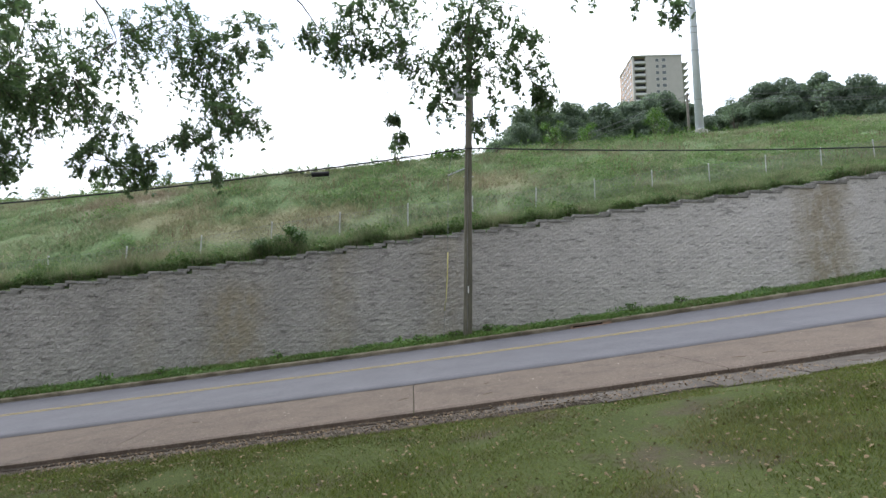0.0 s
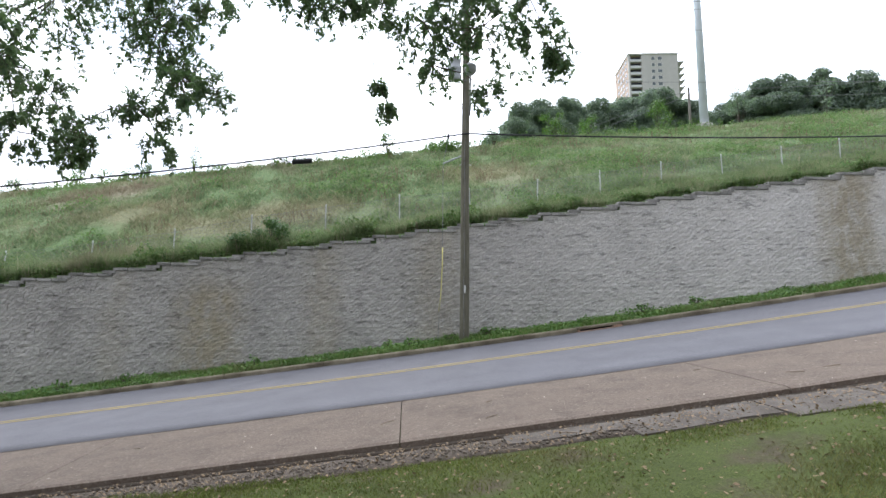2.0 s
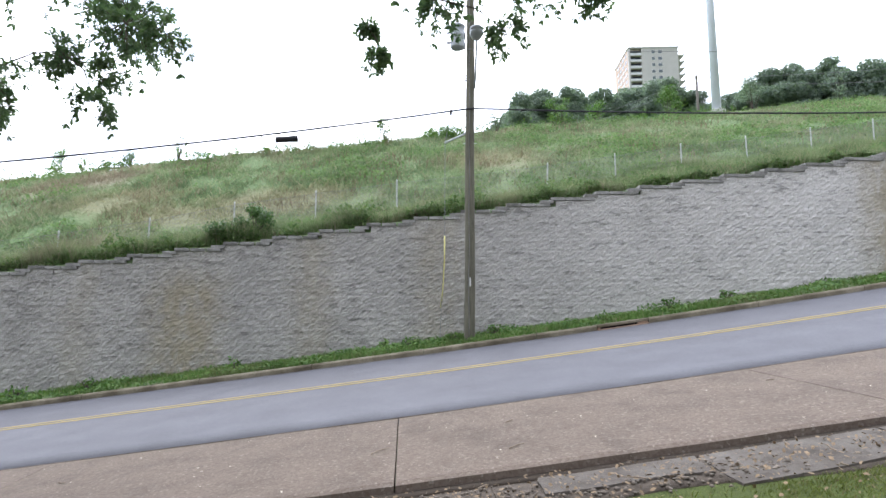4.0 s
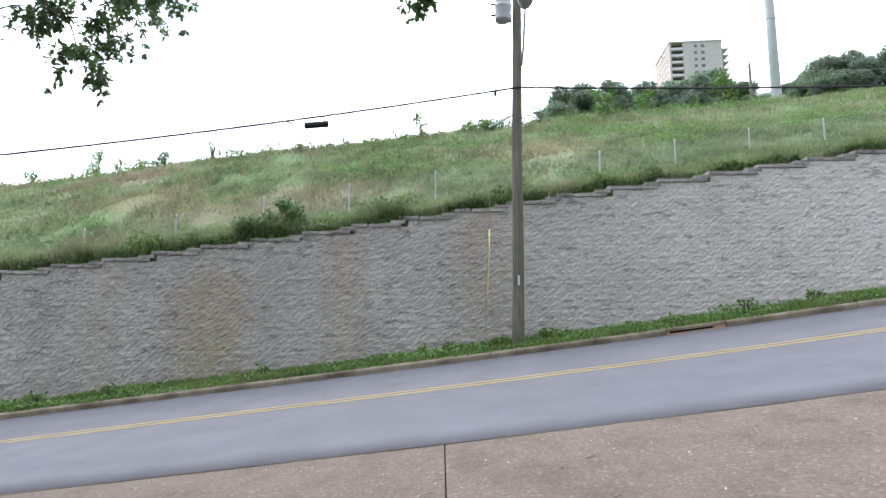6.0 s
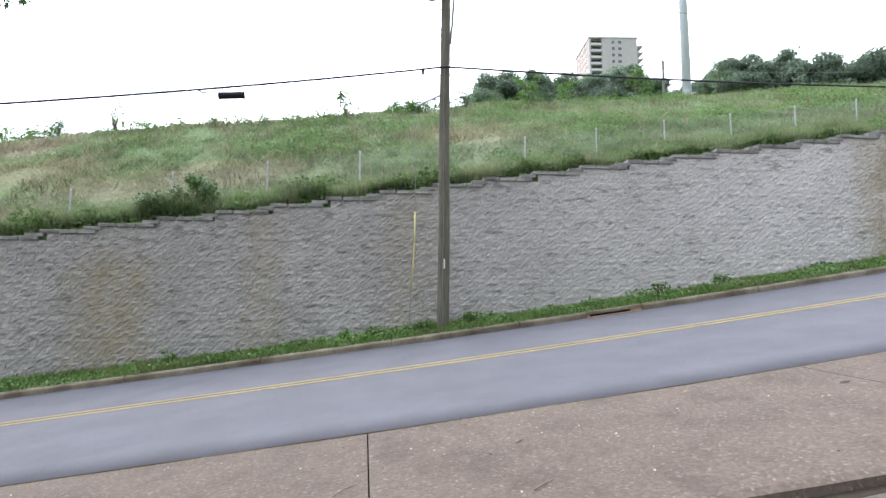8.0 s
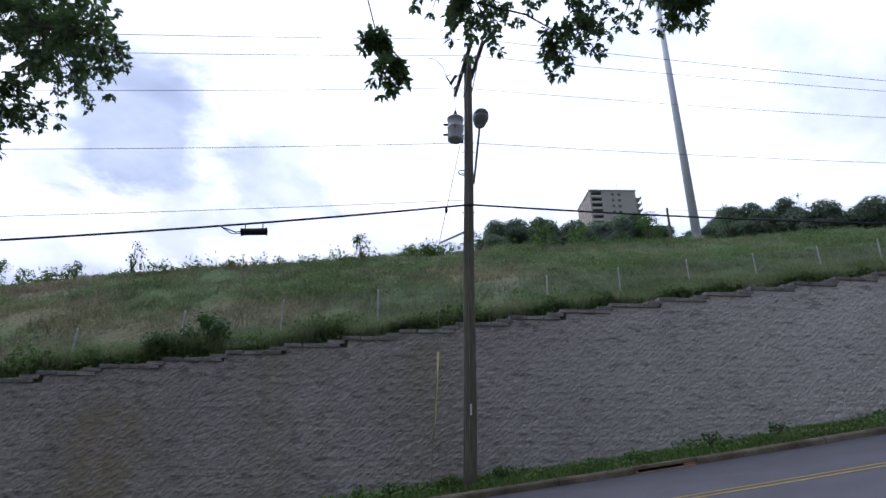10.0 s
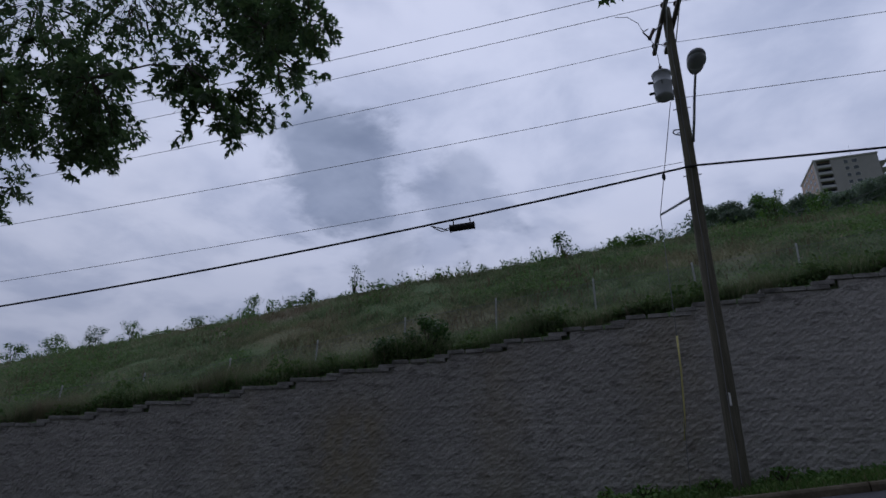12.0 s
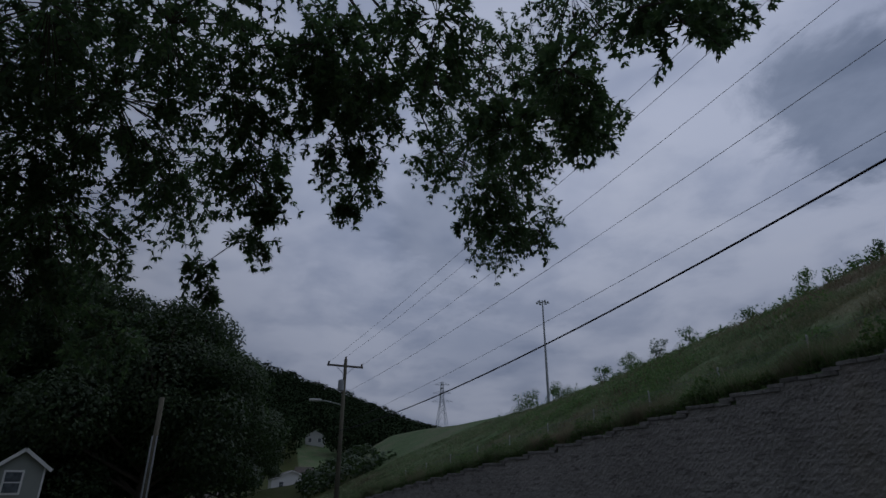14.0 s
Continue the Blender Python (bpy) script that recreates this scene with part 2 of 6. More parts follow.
M_SLAB = m.m

m = Mat("old_concrete", 0.88, spec=0.2)
n_f, n_m = m.noise(30, 5, 0.7), m.noise(1.8, 6, 0.65)
c = m.ramp(n_m, [(0.3, (0.06, 0.05, 0.04)), (0.5, (0.11, 0.095, 0.08)), (0.7, (0.155, 0.14, 0.122))])
m.color(m.mix(1.0, c, m.ramp(n_f, [(0.3, 0.75), (0.7, 1.1)]), "MULTIPLY")).bump(n_f, 0.5, 0.02)
M_WALK = m.m

m = Mat("kerb_concrete", 0.85, spec=0.2)
n_f, n_m = m.noise(22, 5, 0.7), m.noise(1.3, 5, 0.6)
c = m.ramp(n_m, [(0.3, (0.09, 0.075, 0.05)), (0.5, (0.20, 0.172, 0.12)), (0.75, (0.33, 0.29, 0.215))])
m.color(m.mix(1.0, c, m.ramp(n_f, [(0.3, 0.7), (0.7, 1.1)]), "MULTIPLY")).bump(n_f, 0.5, 0.015)
M_KERB = m.m
M_GRAVEL = simple("brown_gravel_litter", (0.085, 0.068, 0.052), 0.95, vary=0.55, scale=14, bump=0.9)
M_CHIPS = simple("stone_chip", (0.15, 0.125, 0.10), 0.9, vary=0.6, scale=5)
M_DIRT = simple("damp_dirt", (0.045, 0.034, 0.024), 0.95, vary=0.4, scale=9, bump=0.6)
M_RUST = simple("rust_stained_concrete", (0.22, 0.145, 0.10), 0.9, vary=0.45, scale=7, bump=0.5)
M_DARK = simple("slot_shade", (0.012, 0.01, 0.009), 0.95)

# yellow paint, worn
m = Mat("yellow_paint", 0.7)
worn = m.ramp(m.noise(26, 5, 0.7), [(0.35, 0.0), (0.52, 1.0)])
m.color(m.mix(worn, (0.16, 0.15, 0.12), m.ramp(m.noise(2.0, 3), [(0.3, (0.34, 0.25, 0.06)), (0.7, (0.44, 0.33, 0.10))])))
M_YELLOW = m.m

# split-face blocks
m = Mat("split_face_block", 0.9, spec=0.15)
n_f, n_m, n_l = m.noise(26, 6, 0.72), m.noise(5.2, 6, 0.7, (0.62, 1, 1.7)), m.noise(0.35, 4, 0.55)
c = m.ramp(n_m, [(0.28, (0.31, 0.297, 0.277)), (0.5, (0.418, 0.398, 0.368)), (0.72, (0.492, 0.468, 0.432))])
c = m.mix(1.0, c, m.ramp(n_f, [(0.3, 0.70), (0.7, 1.18)]), "MULTIPLY")
c = m.mix(1.0, c, m.ramp(n_l, [(0.3, 0.86), (0.7, 1.10)]), "MULTIPLY")
c = m.mix(1.0, c, m.ramp(m.isl, [(0.0, 0.95), (1.0, 1.04)]), "MULTIPLY")
c = m.mix(1.0, c, m.ramp(m.rnd, [(0.0, 0.96), (1.0, 1.03)]), "MULTIPLY")
# dark dashes put the shade of hollows in the stone into the colour
pit_shade = m.ramp(m.noise(3.4, 5, 0.62, (0.6, 1, 2.1)), [(0.36, 0.62), (0.44, 1.0)])
c = m.mix(1.0, c, pit_shade, "MULTIPLY")
streak = m.noise(1.0, 4, 0.5, (0.9, 0.9, 0.10))
drip = m.ramp(streak, [(0.56, 0.0), (0.70, 0.22)])
c = m.mix(drip, c, (0.25, 0.245, 0.23))
# pale wash in the colour stands in for brighter light on the uphill stretch
uphill_light = m.math("MULTIPLY", m.ramp(m.math("ADD", m.math("MULTIPLY", m.axis(0), 0.03), 0.4), [(0.35, 0.0), (0.68, 0.92)]), m.ramp(m.noise(0.9, 5, 0.6), [(0.3, 0.55), (0.6, 1.0)]))
c = m.mix(uphill_light, c, m.mix(1.0, m.ramp(n_f, [(0.3, (0.49, 0.468, 0.44)), (0.7, (0.70, 0.67, 0.635))]), pit_shade, "MULTIPLY"))


def rust_band(mm, centre, half):
    d = mm.math("ABSOLUTE", mm.math("SUBTRACT", mm.math("ADD", mm.axis(0), mm.math("MULTIPLY", mm.math("SUBTRACT", mm.noise(1.3, 4), 0.5), 1.3)), centre))
    return mm.ramp(mm.math("DIVIDE", d, half * 2), [(0.15, 1.0), (0.55, 0.0)])


for centre, half, amount in ((-9.25, 1.35, 0.85), (13.2, 1.3, 0.85), (-5.4, 0.8, 0.4), (-1.5, 0.9, 0.38), (-12.4, 0.5, 0.25)):
    f = m.math("MULTIPLY", m.math("MULTIPLY", rust_band(m, centre, half), amount), m.ramp(m.noise(2.6, 5, 0.65, (1, 1, 0.6)), [(0.30, 0.15), (0.52, 1.0)]))
    if centre < -9 and centre > -10:
        f = m.math("MULTIPLY", f, m.ramp(m.math("ADD", m.math("MULTIPLY", m.axis(2), 0.2), m.math("MULTIPLY", n_l, 0.2)), [(0.62, 1.0), (0.78, 0.12)]))
    c = m.mix(f, c, m.ramp(n_m, [(0.3, (0.25, 0.215, 0.15)), (0.7, (0.41, 0.36, 0.265))]))
m.color(c).bump(m.mix(0.35, n_f, n_m), 0.8, 0.028)
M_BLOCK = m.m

m = Mat("cap_block", 0.9, spec=0.15)
n_f, n_m = m.noise(24, 5, 0.7), m.noise(2.5, 5, 0.65)
c = m.ramp(n_m, [(0.3, (0.17, 0.163, 0.152)), (0.5, (0.30, 0.29, 0.27)), (0.75, (0.42, 0.405, 0.38))])
m.color(m.mix(1.0, c, m.ramp(n_f, [(0.3, 0.7), (0.7, 1.12)]), "MULTIPLY")).bump(n_f, 0.6, 0.02)
M_CAP = m.m

# weathered pole timber
m = Mat("weathered_pole", 0.85, spec=0.15)
grain, crack, patch = m.noise(9, 5, 0.6, (5, 5, 0.18)), m.noise(16, 3, 0.7, (4, 4, 0.06)), m.noise(0.9, 3)
c = m.ramp(grain, [(0.3, (0.09, 0.084, 0.062)), (0.6, (0.165, 0.155, 0.115)), (0.8, (0.22, 0.21, 0.16))])
c = m.mix(m.ramp(crack, [(0.30, 1.0), (0.38, 0.0)]), c, (0.03, 0.026, 0.02))
c = m.mix(1.0, c, m.ramp(patch, [(0.3, 0.82), (0.7, 1.12)]), "MULTIPLY")
m.color(c).bump(m.mix(0.5, grain, crack), 0.6, 0.02)
M_POLE = m.m
M_ARM = simple("grey_timber", (0.13, 0.12, 0.10), 0.85, vary=0.35, scale=8)
M_STEEL = simple("galvanised_steel", (0.45, 0.47, 0.49), 0.5, 0.6, 0.15, 8, 0.08)
M_CAN = simple("grey_enamel", (0.40, 0.42, 0.44), 0.45, 0.1, 0.14, 5, 0.05)
M_IRON = simple("dark_iron", (0.05, 0.05, 0.052), 0.6, 0.4)
M_CABLE = simple("black_cable", (0.018, 0.018, 0.02), 0.6)
M_WIRE = simple("weathered_wire", (0.22, 0.225, 0.23), 0.6, 0.3)
M_PORC = simple("brown_porcelain", (0.10, 0.07, 0.055), 0.35)
M_LENS = simple("frosted_lens", (0.32, 0.34, 0.34), 0.3, vary=0.1)
M_GUARD = simple("yellow_plastic", (0.60, 0.54, 0.20), 0.55, vary=0.15)
M_WHITE = simple("white_marker", (0.75, 0.75, 0.72), 0.5, vary=0.08)
M_MONO = simple("galvanised_mast", (0.72, 0.76, 0.84), 0.6, 0.0, 0.1, 1.2, 0.05)
M_CONC = simple("pale_concrete", (0.47, 0.455, 0.44), 0.85, vary=0.1, scale=0.5, bump=0.05)
M_PINK = simple("pinkish_brick", (0.50, 0.37, 0.30), 0.85, vary=0.12, scale=0.6, bump=0.05)
M_SHADE = simple("recess_shadow_paint", (0.055, 0.06, 0.075), 0.7)
M_RAIL = simple("pale_balcony_rail", (0.60, 0.61, 0.63), 0.7, vary=0.08)
m = Mat("window_glass", 0.12, spec=0.6)
m.color(m.ramp(m.noise(3.0), [(0.3, (0.06, 0.075, 0.09)), (0.7, (0.16, 0.18, 0.2))]))
M_GLASS = m.m
M_SIDING = simple("grey_green_siding", (0.30, 0.32, 0.29), 0.7, vary=0.1, scale=1.5)
M_TRIM = simple("white_trim", (0.78, 0.78, 0.76), 0.6, vary=0.06)
M_ROOF = simple("asphalt_shingle", (0.20, 0.19, 0.18), 0.9, vary=0.3, scale=4, bump=0.4)
M_WOODLEAF = simple("dead_leaf", (0.21, 0.15, 0.09), 0.85, vary=0.5, scale=12)
M_TWIG = simple("dry_twig", (0.19, 0.15, 0.11), 0.9, vary=0.4, scale=10)


def leaf_material(name, cols, trans=0.3, rough=0.5, spec=0.3):
    mm = Mat(name, rough, spec=spec)
    col = mm.ramp(mm.isl, [(0.0, cols[0]), (0.5, cols[1]), (1.0, cols[2])])
    mm.color(mm.mix(1.0, col, mm.mix(1.0, mm.ramp(mm.noise(0.8, 3), [(0.3, 0.75), (0.7, 1.2)]), mm.ramp(mm.rnd, [(0.0, 0.85), (1.0, 1.12)]), "MULTIPLY"), "MULTIPLY"))
    if trans:
        tr = mm.n.new("ShaderNodeBsdfTranslucent")
        mm.l.new(mm.mix(1.0, col, (1.1, 1.3, 0.75), "MULTIPLY"), tr.inputs[0])
        ms = mm.n.new("ShaderNodeMixShader")
        ms.inputs[0].default_value = trans
        mm.l.new(mm.b.outputs[0], ms.inputs[1])
        mm.l.new(tr.outputs[0], ms.inputs[2])
        mm.l.new(ms.outputs[0], mm.n["Material Output"].inputs[0])
    return mm.m


M_OAK = leaf_material("oak_leaf", [(0.072, 0.115, 0.070), (0.100, 0.150, 0.086), (0.138, 0.185, 0.102)], 0.42)
# far greens paled and blued, with the haze mixed into the leaf colour
M_FAR = leaf_material("hazed_far_foliage", [(0.12, 0.165, 0.14), (0.16, 0.21, 0.17), (0.20, 0.25, 0.185)], 0.4)
M_SHRUB = leaf_material("shrub_leaf", [(0.06, 0.13, 0.03), (0.10, 0.20, 0.045), (0.19, 0.28, 0.08)], 0.25)
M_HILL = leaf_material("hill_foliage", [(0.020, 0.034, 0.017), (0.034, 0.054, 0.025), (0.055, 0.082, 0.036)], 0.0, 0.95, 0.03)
# leaf green darkened so that the colour itself carries the side trees' shade
M_SIDE = leaf_material("shaded_side_leaf", [(0.030, 0.050, 0.024), (0.050, 0.080, 0.035), (0.080, 0.115, 0.048)], 0.3)
M_WEED = leaf_material("weed_leaf", [(0.115, 0.18, 0.08), (0.155, 0.235, 0.10), (0.21, 0.285, 0.135)], 0.3, 0.75, 0.1)
M_TOPWEED = leaf_material("wall_top_leaf", [(0.075, 0.13, 0.05), (0.115, 0.18, 0.065), (0.17, 0.225, 0.09)], 0.25, 0.65, 0.2)
M_DRYSTEM = simple("dry_stem", (0.20, 0.155, 0.10), 0.9, vary=0.4, scale=3)
M_BARK = simple("bark", (0.085, 0.07, 0.055), 0.9, vary=0.4, scale=12, bump=0.6)

# ---- mesh helpers ----


def part(name, bm, material, parent=None, label="", smooth=False):
    me = bpy.data.meshes.new(name)
    bm.to_mesh(me)
    bm.free()
    me.materials.append(material)
    if smooth:
        for p in me.polygons:
            p.use_smooth = True
    ob = new(name, me)
    if parent:
        ob.parent = parent
    if label:
        tagged(ob, label)
    return ob


def mesh_part(name, verts, faces, material, parent=None, smooth=False):
    me = bpy.data.meshes.new(name)
    me.from_pydata([tuple(v) for v in verts], [], faces)
    me.update()
    me.materials.append(material)
    if smooth:
        for p in me.polygons:
            p.use_smooth = True
    ob = new(name, me)
    if parent:
        ob.parent = parent
    return ob


def tri_mesh(name, v, f, material, parent=None):
    """A large mesh from numpy arrays: v (n,3), f (m,3) or (m,4)."""
    me = bpy.data.meshes.new(name)
    k = f.shape[1]
    me.vertices.add(len(v))
    me.vertices.foreach_set("co", np.ascontiguousarray(v, dtype=np.float32).ravel())
    me.loops.add(f.size)
    me.loops.foreach_set("vertex_index", np.ascontiguousarray(f, dtype=np.int32).ravel())
    me.polygons.add(len(f))
    me.polygons.foreach_set("loop_start", np.arange(0, f.size, k, dtype=np.int32))
    me.update(calc_edges=True)
    me.materials.append(material)
    ob = new(name, me)
    if parent:
        ob.parent = parent
    return ob


def empty(name, at=(0, 0, 0)):
    ob = new(name)
    ob.location = at
    ob.empty_display_size = 0.2
    return ob


def box(bm, size, at=(0, 0, 0), rot=None, bevel=0.0):
    g = bmesh.ops.create_cube(bm, size=1.0)["verts"]
    bmesh.ops.scale(bm, vec=size, verts=g)
    if bevel:
        ed = list({e for v in g for e in v.link_edges})
        r = bmesh.ops.bevel(bm, geom=ed, offset=bevel, segments=1, affect="EDGES")
        g = list({v for f in r["faces"] for v in f.verts} | {v for v in g if v.is_valid})
    if rot is not None:
        bmesh.ops.rotate(bm, cent=(0, 0, 0), matrix=rot.to_3x3(), verts=g)
    bmesh.ops.translate(bm, vec=at, verts=g)
    return g


def rod(bm, a, b, r1, r2=None, seg=8):
    a, b = Vector(a), Vector(b)
    d = b - a
    r = bmesh.ops.create_cone(bm, cap_ends=True, segments=seg, radius1=r1, radius2=r1 if r2 is None else r2, depth=d.length)
    bmesh.ops.transform(bm, matrix=Matrix.Translation((a + b) / 2) @ d.to_track_quat("Z", "Y").to_matrix().to_4x4(), verts=r["verts"])
    return r["verts"]


def tube(bm, pts, radii, seg=6):
    """A tube along points with a radius at each; the ring is carried along without twist."""
    pts = [Vector(p) for p in pts]
    rings, side_v = [], None
    for i, p in enumerate(pts):
        d = (pts[min(i + 1, len(pts) - 1)] - pts[max(i - 1, 0)]).normalized()
        side_v = d.orthogonal() if side_v is None else side_v - d * side_v.dot(d)
        side_v.normalize()
        other = d.cross(side_v)
        r = float(radii if isinstance(radii, (int, float)) else radii[i])
        rings.append([bm.verts.new(p + r * (math.cos(2 * math.pi * k / seg) * side_v + math.sin(2 * math.pi * k / seg) * other)) for k in range(seg)])
    for a, b in zip(rings, rings[1:]):
        for k in range(seg):
            bm.faces.new((a[k], a[(k + 1) % seg], b[(k + 1) % seg], b[k]))
    bm.faces.new(rings[0][::-1])
    bm.faces.new(rings[-1])


def lathe(bm, prof, at, seg=20):
    rings = []
    for r, z in prof:
        rings.append([bm.verts.new((at[0] + r * math.cos(2 * math.pi * k / seg), at[1] + r * math.sin(2 * math.pi * k / seg), at[2] + z)) for k in range(seg)])
    for a, b in zip(rings, rings[1:]):
        for k in range(seg):
            bm.faces.new((a[k], a[(k + 1) % seg], b[(k + 1) % seg], b[k]))
    bm.faces.new(rings[0][::-1])
    bm.faces.new(rings[-1])


# ---- lie of the land ----


def soft(v, w=2.0):
    return w * np.logaddexp(0, np.asarray(v, dtype=float) / w)


def bend(x):
    """How far the street's line swings away from straight."""
    return -0.21 * soft(-np.asarray(x, dtype=float) - 9.5) + 0.10 * soft(np.asarray(x, dtype=float) - 2.0)


def grade(x):
    """The street's climb along x."""
    x = np.asarray(x, dtype=float)
    xm = np.clip(x, -30, 60)
    g = 0.138 * xm + 0.0006 * xm ** 2
    g = g - 0.102 * 25 * (1 - np.exp(np.minimum(x + 30, 0) / 25))
    return g + np.clip(x - 60, 0, 400) * 0.05


WALL_BASE, WALL_TOP, WALL_Y = 1.33, 5.35, 19.35


def wall_top(x):
    """Nominal height of the wall's top; it falls off a little faster than the street downhill."""
    x = np.asarray(x, dtype=float)
    return WALL_TOP + grade(x) - np.interp(x, [-50, -42, -34, -28, -23, -18, -14, -9], [1.5, 1.0, 0.5, 0.36, 0.3, 0.2, 0.12, 0.03])


RIDGE_X = [-140, -85, -67, -57, -46, -38, -33, -26, -20, -15, -10, -5, 5, 15, 25, 37, 60, 200]
RIDGE_Z = [5.7, 6.6, 6.7, 7.1, 8.7, 10.0, 10.4, 10.8, 10.7, 11.1, 11.5, 12.3, 14.4, 16.2, 18.3, 20.7, 25, 30]


def ridge_y(x):
    x = np.asarray(x, dtype=float)
    w = sum(np.interp(x + d, [-60, -40, -28, -18, -10, -5, 5, 17.5, 40], [24, 24, 21, 15, 13.8, 14.5, 18, 21.5, 28]) for d in (-4, -2, 0, 2, 4)) / 5
    return WALL_Y + 0.15 + bend(x) - 0.05 * soft(-x - 9.5) + w


def ridge_z(x):
    x = np.asarray(x, dtype=float)
    return sum(np.interp(x + d, RIDGE_X, RIDGE_Z) for d in (-4, -2, 0, 2, 4)) / 5


def hill(x, y):
    """The wooded hill far down the street."""
    d = np.hypot(x + 2.6, y - 6.2)
    az = np.degrees(np.arctan2(-(x + 2.6), y - 6.2))
    el = np.interp(az, [60, 72, 76, 84, 93, 105, 130, 160], [3.6, 3.8, 4.9, 7.9, 10.4, 11.5, 9, 3])
    top = 330 * np.tan(np.radians(el)) - 12
    t = np.clip((d - 165) / 165, 0, 1)
    return (top + 4) * t ** 1.25, d


def front(x, y):
    """Ground on the near side of the wall, before the street's cut."""
    x, y = np.asarray(x, dtype=float), np.asarray(y, dtype=float)
    v = y - bend(x)
    z = np.interp(v, [-60, -20, -2, 2, 6.3, 7.4, 10.4, 13.9, 17.3, 19.4, 40], [-1.5, -0.7, 0.05, 0.17, 0.25, 0.25, 0.52, 0.83, 1.2, 1.33, 1.5])
    g = grade(x)
    return z + g


def behind(x, y):
    x, y = np.asarray(x, dtype=float), np.asarray(y, dtype=float)
    w0 = WALL_Y + bend(x)
    top = wall_top(x) - 0.12
    fy, fz = w0 + 3.3, top + 0.85
    ry, rz = ridge_y(x), ridge_z(x)
    t = np.clip((y - fy) / np.maximum(ry - fy, 1), 0, 1)
    zb = fz + (rz - fz) * (t * 1.12 - 0.12 * t * t)
    zb = np.where(y < fy, top + 0.85 * np.clip((y - w0) / 3.3, 0, 1) ** 1.2, zb)
    past = np.clip(y - ry, 0, 60)
    return np.where(y > ry, rz - 0.02 * past, zb)


def ground_z(x, y):
    x, y = np.asarray(x, dtype=float), np.asarray(y, dtype=float)
    w0 = WALL_Y + bend(x)
    z = np.where(y > w0 + 0.12, behind(x, y), front(x, y))
    h, d = hill(x, y)
    k = np.clip((d - 60) / 70, 0, 1)
    left = np.clip((-x - 40) / 25, 0, 1)
    nb = z * (1 - k) + (-2.6) * k + h
    az = np.degrees(np.arctan2(-(x + 2.6), y - 6.2))
    ends = np.clip((az - 78) / 7, 0, 1) * np.clip((d - 50) / 25, 0, 1)
    bank_z = np.maximum(z, nb) * (1 - ends) + nb * ends
    z = np.where((x < -40), z * (1 - left) + left * np.where(y > w0 + 0.12, bank_z, nb), z)
    return z


def gz(x, y):
    return float(ground_z(x, y))

# ---- ground: one sheet to the horizon ----
xs = np.unique(np.concatenate([[-3000, -1500, -800, -500, -420, -360], np.arange(-330, -60, 9.0), np.arange(-60, -24, 1.5), np.arange(-24, 20, 0.5), np.arange(20, 60, 2.0), [70, 90, 120, 180, 300, 600, 1500, 3000]]))
vs = np.concatenate([[-3000, -1200, -600, -330, -200, -120, -70, -40, -25, -15, -10, -6], np.arange(-4, 6.2, 0.4), [6.25, 6.45, 7.36, 7.42, 7.6, 8.5, 10.3, 12, 15, 17.15, 17.29, 17.35, 17.6, 18.2, 18.8, WALL_Y + 0.06, WALL_Y + 0.10, WALL_Y + 0.16, WALL_Y + 0.3],
                     np.arange(20, 46, 0.75), [48, 52, 58, 66, 80, 100, 140, 200, 280, 400, 800, 1600, 3000]])
X, V = np.meshgrid(xs, vs, indexing="ij")
Y = V + bend(X)
Z = ground_z(X, Y)
Z = Z - np.where((V > 7.55) & (V < 17.32) & (X > -75), 0.13, 0.0) - np.where((V > 6.4) & (V < 7.55), 0.03, 0.0)
rough_bank = np.array([[noise.noise((x * 0.45, y * 0.45, 3.0)) * 0.22 + noise.noise((x * 1.3, y * 1.3, 9.0)) * 0.10 for y in row] for x, row in zip(xs, Y)])
Z = Z + np.where(V > WALL_Y + 0.9, rough_bank, 0) + np.where((V < 5.6) & (V > -8), rough_bank * 0.22, 0)
nx, nv = X.shape
idx = np.arange(nx * nv).reshape(nx, nv)
quads = np.stack([idx[:-1, :-1], idx[1:, :-1], idx[1:, 1:], idx[:-1, 1:]], -1).reshape(-1, 4)
ground = tri_mesh("ground", np.stack([X, Y, Z], -1).reshape(-1, 3), quads, M_GROUND)
tagged(ground, "mown lawn, weedy bank and far valley as one grassy ground", "ground", kind="structure")
for p in ground.data.polygons:
    p.use_smooth = True


def street_z(v):
    return np.interp(v, [7.4, 10.42, 13.9, 17.25], [0.335, 0.52, 0.83, 1.07])


def strip(name, x0, x1, dx, v0, v1, nvs, lift, material, thick=0.1, wob=0.0, parent=None, seed=0):
    """A sheet with thickness that follows the street."""
    n = max(2, int(round((x1 - x0) / dx)) + 1)
    sx = np.linspace(x0, x1, n)
    sv = np.linspace(v0, v1, nvs)
    sX, sV = np.meshgrid(sx, sv, indexing="ij")
    if wob:
        w = np.array([noise.noise((x * 0.8, seed, 1.5)) + 0.5 * noise.noise((x * 3.1, seed, 4.5)) for x in sx]) * wob
        sV = sV + w[:, None] * ((sV == v0).astype(float))
    top = np.stack([sX, sV + bend(sX), street_z(sV) + grade(sX) + lift], -1)
    bot = top - np.array([0, 0, thick])
    v = np.concatenate([top.reshape(-1, 3), bot.reshape(-1, 3)])
    i = np.arange(n * nvs).reshape(n, nvs)
    o = n * nvs
    f = [np.stack([i[:-1, :-1], i[1:, :-1], i[1:, 1:], i[:-1, 1:]], -1).reshape(-1, 4)]
    for a, b in ((i[:-1, 0], i[1:, 0]), (i[1:, -1], i[:-1, -1]), (i[0, 1:], i[0, :-1]), (i[-1, :-1], i[-1, 1:])):
        f.append(np.stack([a + o, b + o, b, a], -1))
    return tri_mesh(name, v, np.concatenate(f), material, parent)


